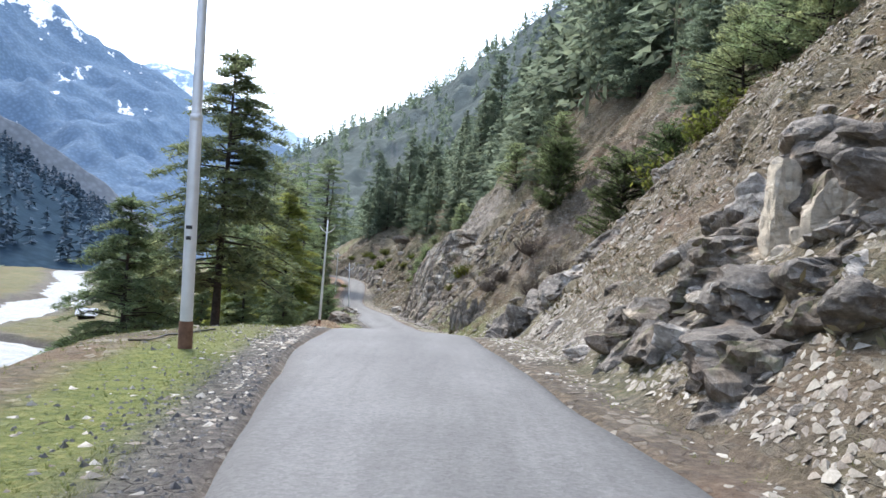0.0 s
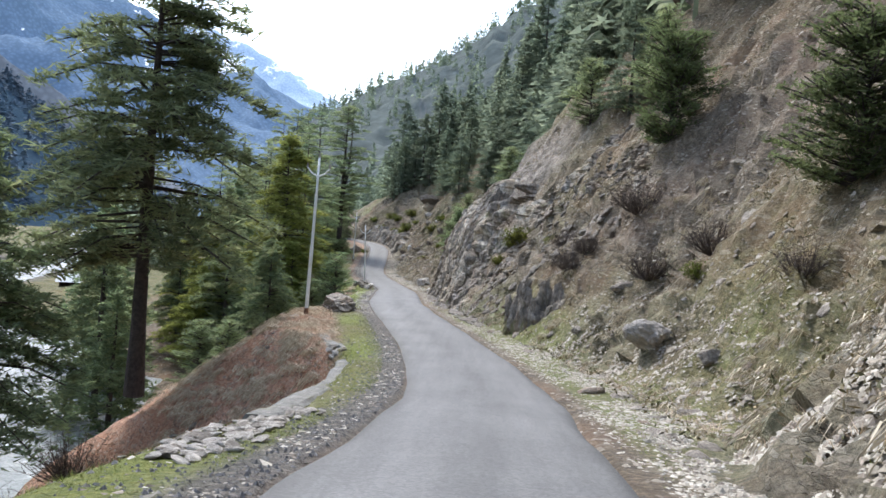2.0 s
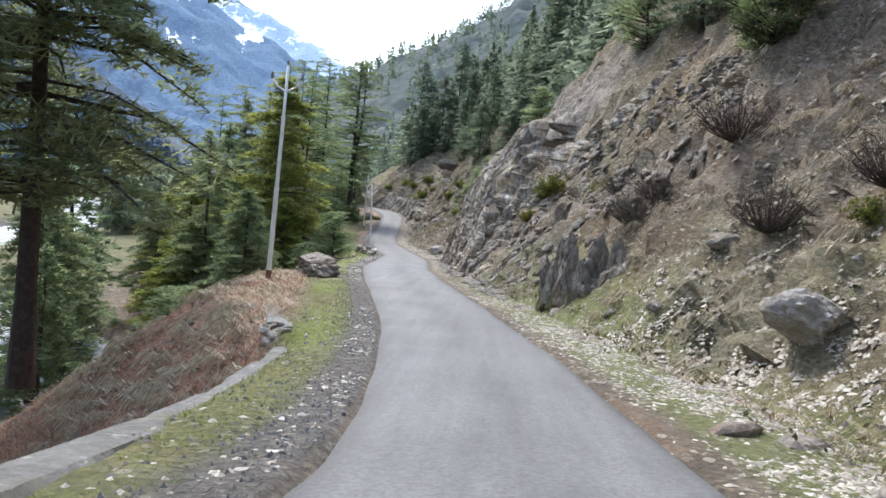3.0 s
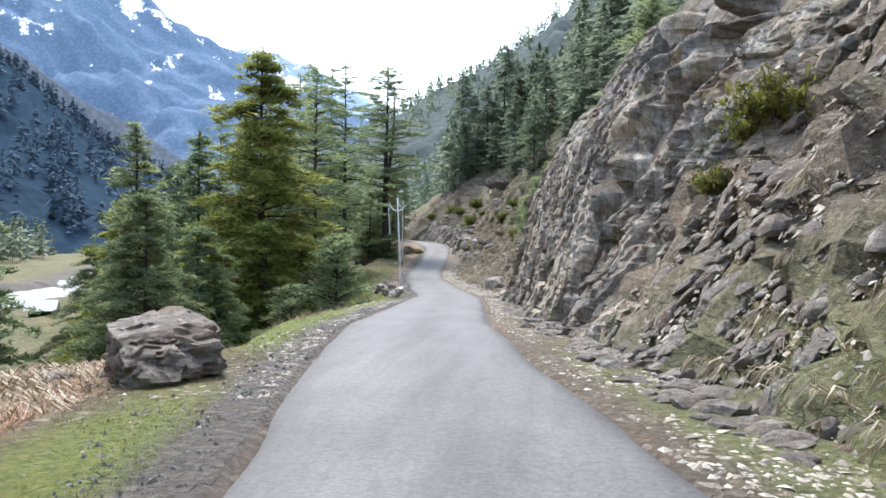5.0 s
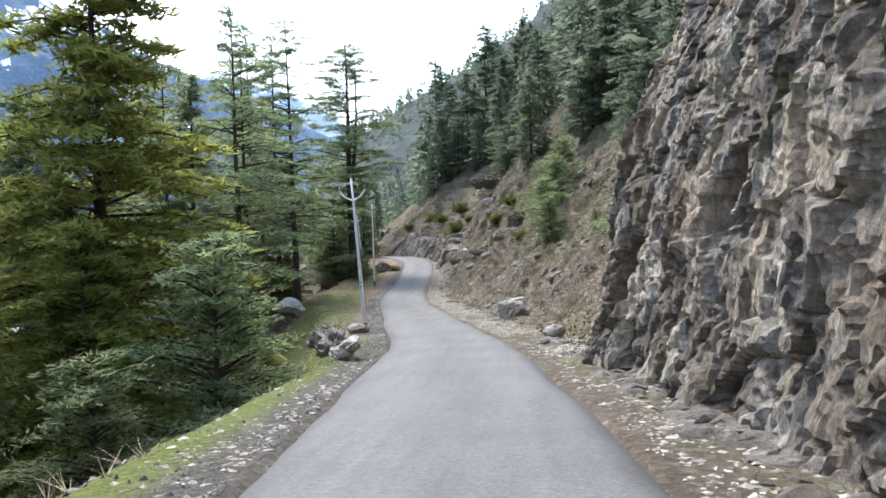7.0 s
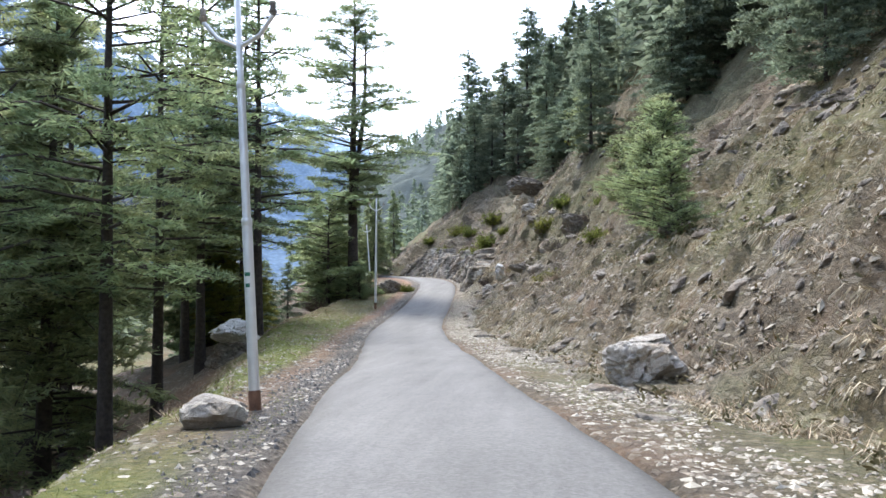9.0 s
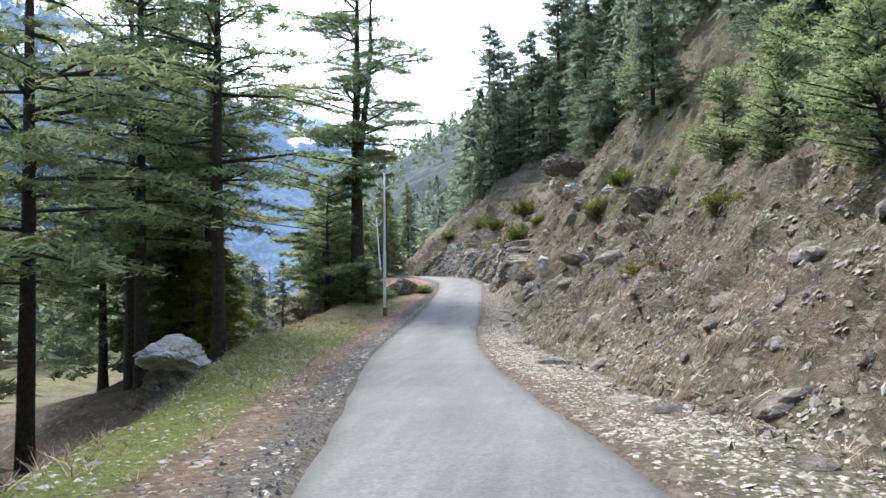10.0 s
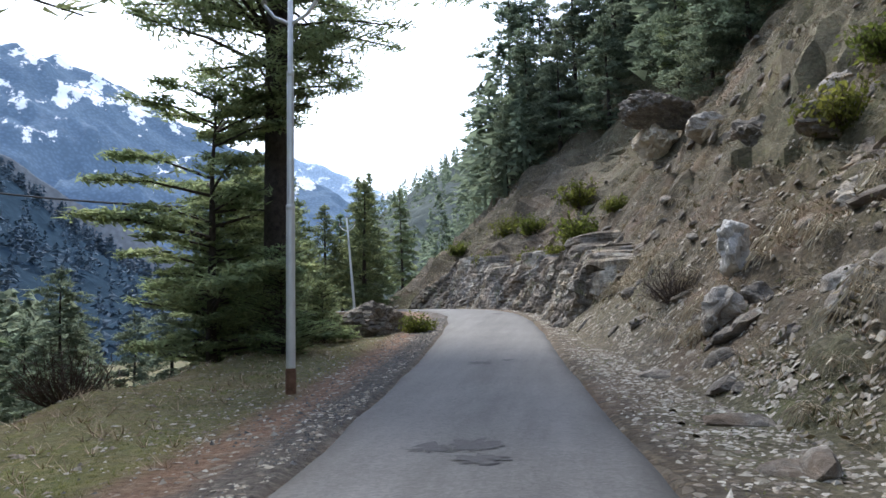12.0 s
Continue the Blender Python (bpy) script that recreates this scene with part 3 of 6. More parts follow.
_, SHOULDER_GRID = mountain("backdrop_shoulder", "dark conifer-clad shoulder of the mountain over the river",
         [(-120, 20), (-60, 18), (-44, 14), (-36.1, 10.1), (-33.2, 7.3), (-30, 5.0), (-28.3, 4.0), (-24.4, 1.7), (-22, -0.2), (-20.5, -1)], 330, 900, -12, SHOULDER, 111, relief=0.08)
mountain("backdrop_scree", "pale scree gully behind the forested shoulder",
         [(-38, 12.4), (-34.5, 9.9), (-31.8, 8.2), (-29.4, 7.3), (-26.4, 5.2), (-24.8, 4.2), (-23.3, 2.8), (-20.5, 1.0)], 890, 960, -12, GULLY, 117, relief=0.03)
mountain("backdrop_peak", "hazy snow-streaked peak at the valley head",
         [(-34, 15), (-22, 12.5), (-17, 11.3), (-12, 9.3), (-8, 7.5), (0, 6)], 1800, 2600, 0, FAR_HAZE_PALE, 131, relief=0.1)
_, SPUR_GRID = mountain("backdrop_spur", "scrubby valley spur with scattered conifers",
         [(-17, 2), (-14.5, 5), (-12.5, 7.7), (-9.6, 9.2), (-4, 12.3), (1.2, 15.5), (6, 18.8), (15, 24), (30, 28), (60, 30), (110, 28), (160, 24)], 190, 640, -6, SPUR, 151, relief=0.14, power=1.1)
mountain("backdrop_ridge", "dark forested ridge closing the valley behind", [(140, 22), (180, 14), (215, 22)], 260, 900, -8, SPUR, 171)


# ---- rocks ----
def ball(level):
    bm = bmesh.new()
    bmesh.ops.create_icosphere(bm, subdivisions=level, radius=1)
    v = np.array([p.co[:] for p in bm.verts])
    f = np.array([[q.index for q in p.verts] for p in bm.faces])
    bm.free()
    return v, f


BALL = {k: ball(k) for k in (1, 2, 3, 4, 5)}


def hewn(size, seed, level=4, cuts=11, rough=1.0):
    """Verts and faces of a broken boulder: a ball cut by many planes, then weathered."""
    rng = np.random.default_rng(seed)
    d, f = BALL[level]
    normals = unit(rng.normal(0, 1, (cuts, 3)))
    depth = rng.uniform(0.55, 0.95, cuts)
    dot = d @ normals.T
    r = np.min(np.where(dot > 0.05, depth / np.maximum(dot, 0.05), 9.0), 1)
    r = np.minimum(r, 1.15)
    size = np.asarray(size, float)
    p = d * r[:, None] * size * 0.5
    if level > 2:
        # bedding steps and broken corners
        lean = unit(np.array([rng.normal(0, 0.25), rng.normal(0, 0.25), 1.0]))
        q = p @ lean + 0.06 * fbm(p[:, 0] * 1.5, p[:, 1] * 1.5, p[:, 2] * 1.5, 3, seed)
        q = q + 0.1 * fbm(p[:, 0] * 0.9, p[:, 1] * 0.9, 0.3, 2, seed + 2)
        beds = value_noise(np.floor(q / 0.19) * 1.7, 0.5, 0.5, seed + 3)
        block, gap = cells(p[:, 0] * 2.4 + seed, p[:, 1] * 2.4, p[:, 2] * 3.4, seed + 5)
        scale = float(size.mean())
        out = rough * scale * (0.03 * beds + 0.06 * block - 0.05 * smooth(0.1, 0.0, gap) + 0.04 * fbm(p[:, 0] * 5, p[:, 1] * 5, p[:, 2] * 7, 4, seed + 9))
        p = p + (d - 0.7 * (d @ lean)[:, None] * lean) * out[:, None]
    return p, f


def unit(v):
    return v / (np.linalg.norm(v, axis=-1, keepdims=True) + 1e-9)


def boulder(x, y, size, label, mat, seed, turn=0.0, tilt=(0, 0), lift=0.25, z=None, name="boulder", group=""):
    v, f = hewn(size, seed, 5 if max(size) > 1.6 else 4)
    ob = mesh_object(name, v, f, mat)
    zz = float(land(x, y)) if z is None else z
    ob.matrix_basis = pose(x, y, zz + size[2] * lift, tilt[0], tilt[1], turn)
    return tagged(ob, label, "boulder", group)


def rock_face(label, y0, y1, inset, low, height, seed, bulge=0.5, block=1.0, step=0.1, tall=1.5, lean=1.0, fade=1.6, tilt=0.12, hollows=()):
    """A bare outcrop of fractured rock standing proud of the slope, from the height low up to height."""
    ys, vs = np.arange(y0, y1, step), np.arange(low - 0.6, height, step)
    V, Y = np.meshgrid(vs, ys)
    rise, crest = table(Y, RISE), table(Y, CREST)
    back = np.clip(V, 0, crest) / rise + np.maximum(V - crest, 0) / table(Y, STEEPER)
    wave = 0.8 * fbm(V * 0.7, Y * 0.5, 0, 3, seed)
    roof = height * 0.8 + 0.2 * height * fbm(Y * 0.3, 3.0, 0, 3, seed + 9) + 0.5 * fbm(Y * 1.4, 7.0, 0, 3, seed + 13)
    ends = smooth(0, fade, Y - y0 + wave - 0.5) * smooth(0, fade, y1 - Y + wave - 0.5) * smooth(0, 1.3 * max(lean, 0.45), roof - V)
    if low > 0.05:
        ends = ends * smooth(-0.2, 0.8, V - low + 0.4 + 0.5 * wave)
    warp = 0.12 * fbm(Y * 0.9, V * 0.9, 0, 4, seed + 31)
    push = 0.5 * bulge + 0.3 * bulge * fbm(Y * 0.35, V * 0.3, 0, 3, seed + 41)
    along, up = Y + tilt * V + warp, V + 0.5 * warp
    for wide, amp, k in ((1.9, 0.45, 0), (0.7, 0.38, 5), (0.27, 0.26, 11), (0.12, 0.13, 17)):
        wide = wide * block
        a, gap, da, db = facets(along / wide, up / (wide * tall), seed + k)
        turn = np.sin(a * 47.0 + k), np.cos(a * 83.0 + k)
        if k == 5:
            chunk = a
        push = push + bulge * amp * (0.7 * a + 0.4 * da * turn[0] + 0.25 * db * turn[1] - 0.7 * smooth(0.06, 0.0, gap))
    push = push + 0.05 * bulge * fbm(Y * 6, V * 5, 0, 4, seed + 21)
    for y, v, wide, tall_, deep in hollows:
        edge = 0.25 * fbm(Y * 2.2, V * 2.2, 0, 3, seed + 81)
        push = push - deep * smooth(1.0, 0.75, np.maximum(np.abs(Y - y + 0.35 * (V - v)) / wide, np.abs(V - v) / tall_) + edge)
    if low <= 0.05:
        push = push + 0.12 * smooth(1.0, -0.3, V)
    X = hill_x(Y) + table(Y, FOOT) + inset + lean * back - push * ends + (1 - ends) * (1.4 + (1 - lean) * back)
    # broken flanks where the face turns back into the slope
    flank = 4 * ends * (1 - ends)
    X = X - flank * (0.3 * chunk + 0.15 * fbm(Y * 2.5, V * 2.5, 0, 3, seed + 61))
    Yw = Y - flank * (0.28 * chunk + 0.12 * fbm(Y * 2.0, V * 3.0, 0, 3, seed + 71))
    Z = road_z(Y) + V + 0.04 * fbm(Y * 3, V * 3, 0, 3, seed + 51) - 0.4 * (1 - ends) + 0.12 * flank * chunk
    ob = mesh_object("rock_face", np.stack([X, Yw, Z], -1).reshape(-1, 3), grid_faces(len(ys), len(vs)), CLIFF)
    return tagged(ob, label, "rock outcrop", kind="structure")


def cliff_material():
    m, n, l, b = material("fractured_cliff_rock")
    c = coords_of(n)
    squash = n.new("ShaderNodeMapping")
    squash.inputs["Scale"].default_value = (1.0, 1.0, 0.55)
    l.new(c, squash.inputs[0])
    fine, mid, wide = noise_node(n, l, 7, 8, 0.78, squash.outputs[0]), noise_node(n, l, 1.3, 6, 0.65, squash.outputs[0]), noise_node(n, l, 0.4, 4, 0.6, c)
    grey = ramp(n, l, fine, [(0.32, (0.075, 0.07, 0.064)), (0.5, (0.24, 0.226, 0.203)), (0.68, (0.47, 0.45, 0.405))])
    warm = ramp(n, l, fine, [(0.32, (0.075, 0.058, 0.042)), (0.5, (0.24, 0.2, 0.155)), (0.7, (0.49, 0.43, 0.35))])
    col = blend(n, l, ramp(n, l, mid, [(0.42, (0, 0, 0)), (0.56, (1, 1, 1))]), grey, warm)
    plates = n.new("ShaderNodeTexVoronoi")
    plates.inputs["Scale"].default_value, plates.inputs["Randomness"].default_value = 1.15, 1.0
    stir = n.new("ShaderNodeTexNoise")
    stir.inputs["Scale"].default_value = 1.5
    l.new(squash.outputs[0], stir.inputs["Vector"])
    shift = n.new("ShaderNodeVectorMath")
    shift.operation = "MULTIPLY_ADD"
    shift.inputs[1].default_value = (0.9, 0.9, 0.9)
    l.new(stir.outputs["Color"], shift.inputs[0])
    l.new(squash.outputs[0], shift.inputs[2])
    l.new(shift.outputs[0], plates.inputs["Vector"])
    tone = ramp(n, l, plates.outputs["Color"], [(0.28, (0.42, 0.39, 0.36)), (0.43, (0.8, 0.76, 0.71)), (0.57, (1.08, 1.08, 1.1)), (0.72, (1.75, 1.68, 1.52))])
    col = blend(n, l, 0.8, col, tone, "MULTIPLY")
    col = blend(n, l, ramp(n, l, wide, [(0.56, (0, 0, 0)), (0.66, (0.4, 0.4, 0.4))]), col, (0.22, 0.145, 0.085))
    moss = blend(n, l, 0.5, noise_node(n, l, 0.9, 5, 0.65, c), noise_node(n, l, 3.5, 5, 0.65, c))
    col = blend(n, l, ramp(n, l, moss, [(0.55, (0, 0, 0)), (0.63, (0.65, 0.65, 0.65))]), col, (0.16, 0.17, 0.07))
    l.new(col, b.inputs["Base Color"])
    b.inputs["Roughness"].default_value = 0.92
    bump(n, l, blend(n, l, 0.5, fine, noise_node(n, l, 22, 6, 0.75, squash.outputs[0])), 0.9, 0.12, b)
    return m


CLIFF = cliff_material()
rock_face("tall fractured grey-brown cliff rising straight from the roadside", 65.5, 86.6, 0.0, 0.0, 8.5, 211, 0.34, 1.25, 0.055, 1.35, 0.7, 1.4, 0.14, ((77.6, 2.5, 0.5, 0.65, 0.9), (81.6, 1.5, 0.35, 0.8, 0.7), (72.0, 1.3, 0.9, 0.4, 0.6), (69.2, 4.2, 0.35, 0.8, 0.6)))
rock_face("slope of broken rock slabs beside the road", 60.0, 68.6, 0.05, 0.0, 8.0, 215, 0.42, 0.75, 0.05, 1.8, 0.95, 3.2, -0.05, ((65.6, 1.6, 0.4, 0.5, 0.6),))
rock_face("broken ledges at the foot of the first slope", 6.4, 12.8, 0.25, 0.15, 4.7, 231, 0.55, 0.7, 0.06, 0.9, 0.85, 1.4, 0.25)
rock_face("grey rock rib running up the slope", 21.5, 32.0, 0.3, 1.8, 7.5, 241, 0.5, 0.8, 0.07, 1.4)
rock_face("ledges of flaky rock high on the slope", 52.5, 66.0, 0.1, 6.5, 15.0, 251, 0.6, 0.6, 0.08, 1.2)
rock_face("low vertical rock cut beside the last bend", 150.0, 182.0, 0.0, 0.0, 3.6, 261, 0.55, 0.9, 0.09, 2.2, 0.5)
rock_face("ledges of dark rock above the scree", 110.0, 128.0, 0.1, 7.5, 13.0, 271, 0.8, 0.9, 0.1, 1.0)
rock_face("weathered bank of broken rock", 136.0, 147.0, 0.15, 2.6, 5.6, 281, 0.32, 0.6, 0.07, 1.1)
rock_face("weathered bank of crumbling rock beside the road", 86.5, 97.0, 0.1, 1.0, 5.0, 291, 0.4, 0.7, 0.09, 1.2)

PALE = "pale weathered boulder"
boulder(-7.9, 57.7, (1.6, 2.2, 1.15), "big grey lichen-stained boulder on the road verge", ROCK, 321, 30, lift=0.22)
boulder(3.85, 41.1, (1.4, 1.2, 0.95), "grey flaky boulder lying on the stony verge", PALE_ROCK, 303, 20, (0, 15), 0.22)
boulder(-6.4, 101.4, (1.6, 1.8, 1.5), "pale layered boulder embedded in the slope foot", PALE_ROCK, 304, 10, (0, -22), 0.16)
boulder(-22.6, 122.8, (2.0, 1.5, 1.25), "whitish angular boulder at the verge edge under pines", WHITE_ROCK, 305, 25, lift=0.0, z=-3.35)
boulder(-22.7, 122.9, (2.3, 1.9, 1.9), "grey boulder wedged under the whitish one", ROCK, 319, 70, lift=0.0, z=-4.5)
boulder(-6.4, 138.6, (3.0, 2.2, 1.6), "large grey boulder perched on the slope", ROCK, 306, 70, (0, 12), 0.25)
boulder(-10.2, 164.9, (3.4, 2.6, 1.9), "dark capped boulder jutting high over the road", ROCK, 307, 15, (0, 12), 0.0, z=8.15)
boulder(-10.4, 165.2, (2.0, 2.0, 3.2), "pale rock pedestal under the capped boulder", CREAM_ROCK, 318, 60, (0, 8), 0.0, z=7.0)
boulder(-8.9, 139.7, (1.9, 1.3, 0.8), "flat grey slab sticking out of the scree", ROCK, 309, 80, (0, 14), 0.3)
boulder(-11.55, 143.2, (0.7, 0.8, 1.5), "upright white-faced rock in the bank", WHITE_ROCK, 310, 10, (0, -12), 0.0, z=-0.35)
boulder(-12.1, 141.2, (0.7, 0.7, 0.8), PALE + " below the white rock", PALE_ROCK, 311, 30, (0, 0), 0.2)
boulder(-21.4, 153.2, (3.8, 1.7, 1.35), "long low grey boulder on the outer verge", ROCK, 312, 75, (0, 0), 0.3)
boulder(6.5, 31.0, (1.3, 1.0, 0.7), PALE + " on the rib of the slope", PALE_ROCK, 313, 10, (0, 0), 0.3)
boulder(7.2, 26.0, (1.8, 1.4, 1.2), PALE + " under the bushes", PALE_ROCK, 314, 60, (0, 0), 0.3)
boulder(-11.8, 95.8, (0.8, 0.7, 0.5), PALE + " at the pole foot", PALE_ROCK, 317, 0, (0, 0), 0.3)
def outcrop(label, blocks, seed):
    """An outcrop of separate broken blocks: x, y, z of the middle, size, turn, tilts and material of each."""
    x0, y0, z0 = blocks[0][0]
    top = tagged(empty("rock_outcrop", pose(x0, y0, z0)), label, "rock outcrop")
    for k, (at, size, turn, tilt, mat, upright) in enumerate(blocks):
        if upright:
            v, f = hewn((size[2], size[1], size[0]), seed + k, 4, 12, 1.5)
            v = np.stack([-v[:, 2], v[:, 1], v[:, 0]], -1)
        else:
            v, f = hewn(size, seed + k, 4, 12, 1.5)
        ob = mesh_object("rock", v, f, mat, top)
        ob.matrix_basis = pose(at[0] - x0, at[1] - y0, at[2] - z0, tilt[0], tilt[1], turn)
    return top


def columns():
    """Upright slabs that stand out of the slope under a brow of soil."""
    rng = np.random.default_rng(61)
    out = []
    for row, (deep, low, high) in enumerate(((0.0, 1.2, 1.5), (0.45, 1.6, 2.0))):
        for k in range(14):
            t = (k + rng.uniform(-0.3, 0.3)) / 13
            x, y = 0.4 + 2.4 * t + 0.5 * deep, 52.0 - 2.2 * t + 0.9 * deep - 0.5 * math.sin(t * 3.1)
            tall_ = rng.uniform(low, high) * (0.85 + 0.25 * math.sin(0.4 + t * 2.2))
            out.append(((x, y, -0.85 + tall_ * 0.5), (rng.uniform(0.22, 0.5), rng.uniform(0.4, 0.8), tall_ * 1.3), rng.uniform(10, 80), (rng.normal(-4, 5), rng.normal(10, 5)), CLIFF, True))
    return out


def ledges():
    """Broken ledges low on the first slope, with cream-coloured faces where blocks have fallen away."""
    rng = np.random.default_rng(67)
    out = []
    for k in range(34):
        y, h = rng.uniform(7.2, 12.6), rng.uniform(0.15, 3.4)
        x = float(road_x(y)) + float(table(y, FOOT)) + h / 0.95 + rng.uniform(-0.05, 0.25)
        w = rng.uniform(0.55, 1.15)
        out.append(((x, y, float(road_z(y)) + h), (w, w * rng.uniform(0.9, 1.6), w * rng.uniform(0.5, 0.9)), rng.uniform(0, 360), (rng.normal(0, 10), rng.normal(-8, 10)), CLIFF if rng.random() < 0.8 else PALE_ROCK, rng.random() < 0.35))
    for at, size in (((4.35, 10.3, 4.15), (0.8, 0.85, 1.6)), ((4.75, 9.8, 4.2), (0.7, 0.8, 1.1)), ((4.55, 9.3, 4.0), (0.8, 0.9, 1.5)), ((4.35, 9.9, 3.55), (0.7, 0.9, 0.8))):
        out.append((at, size, rng.uniform(0, 90), (0, -12), CREAM_ROCK, True))
    for at, size in (((5.1, 10.6, 5.35), (1.9, 1.9, 0.8)), ((5.3, 9.3, 5.2), (1.6, 1.6, 0.8)), ((3.6, 9.0, 3.3), (1.5, 1.7, 0.7)), ((3.2, 8.0, 2.75), (1.4, 1.5, 0.6))):
        out.append((at, size, rng.uniform(0, 90), (4, -10), ROCK, False))
    return out


outcrop("dark upright rock slabs jutting from the roadside slope", columns(), 700)
outcrop("broken dark ledges with cream-coloured fresh rock faces", ledges(), 740)
outcrop("dark jagged rock at the foot of the slope", [((1.6, 21.1, float(land(1.6, 21.1)) + 0.4), (0.6, 0.8, 1.5), 30, (4, 14), ROCK, True), ((1.95, 20.8, float(land(1.95, 20.8)) + 0.25), (0.7, 0.9, 1.0), 70, (0, -16), ROCK, True), ((1.4, 20.7, float(land(1.4, 20.7)) + 0.12), (0.6, 0.7, 0.5), 10, (0, 8), ROCK, False)], 840)
SLABS = [(2.5, 21.0, 1.2, 1.7, 1.1, 12, ROCK), (3.2, 20.3, 1.3, 1.6, 1.0, -10, PALE_ROCK), (3.3, 21.9, 1.5, 1.6, 1.0, 20, ROCK), (4.2, 22.7, 1.5, 1.5, 0.9, 5, ROCK), (2.9, 20.0, 1.1, 1.3, 0.8, 40, ROCK)]
outcrop("smooth grey slabs leaning on the stony slope", [((x, y, float(land(x, y)) + 0.02), (a, b, c), turn, (4, -42), mat, False) for x, y, a, b, c, turn, mat in SLABS], 820)
outcrop("slanting pale slabs on the outer road edge", [((-9.95, 85.0, -2.15), (0.5, 1.5, 1.0), 20, (0, 40), PALE_ROCK, False), ((-10.5, 86.3, -1.95), (0.5, 2.2, 1.1), 25, (5, 45), ROCK, False),
         ((-11.2, 88.4, -2.2), (0.9, 1.4, 0.7), 10, (0, 20), ROCK, False), ((-11.7, 91.2, -2.3), (0.8, 1.0, 0.5), 40, (0, 10), PALE_ROCK, False)], 790)
outcrop("dark capped boulders with overhangs high on the scree", [((-8.8, 151.5, 3.6), (2.6, 2.2, 1.3), 30, (0, 14), ROCK, False), ((-8.9, 150.8, 2.7), (1.4, 1.4, 1.3), 60, (0, 0), ROCK, False),
         ((-8.2, 146.6, 2.9), (1.9, 1.5, 1.1), 20, (0, 10), ROCK, False), ((-7.0, 148.5, 4.3), (2.0, 1.7, 1.2), 75, (0, 12), PALE_ROCK, False), ((-10.8, 138.6, -1.5), (0.9, 0.8, 0.7), 40, (0, 12), PALE_ROCK, False),
         ((-9.9, 137.4, -0.2), (1.7, 1.2, 0.8), 50, (0, 12), ROCK, False), ((-12.3, 141.2, -1.6), (0.35, 0.9, 0.9), 20, (0, 30), PALE_ROCK, False)], 800)
for k, (x, y, s, m) in enumerate([ (4.6, 8.4, 0.9, ROCK), (5.0, 11.0, 1.3, ROCK), (3.6, 6.9, 0.7, ROCK), (-2.2, 88.0, 0.8, ROCK), (-5.0, 90.5, 0.6, PALE_ROCK),
                                  (-4.4, 112.0, 0.7, ROCK), (-8.6, 128.0, 0.9, ROCK), (-10.2, 133.5, 0.8, ROCK), (-9.6, 156.0, 1.3, PALE_ROCK), (-11.5, 141.3, 0.6, ROCK), (2.6, 46.4, 0.5, ROCK), (4.6, 38.0, 0.5, ROCK)]):
    boulder(x, y, (s * 1.2, s, s * 0.8), "broken roadside rock on the slope", m, 330 + k, k * 50, (0, 10), 0.2, name="rock", group="rocks on the slope")


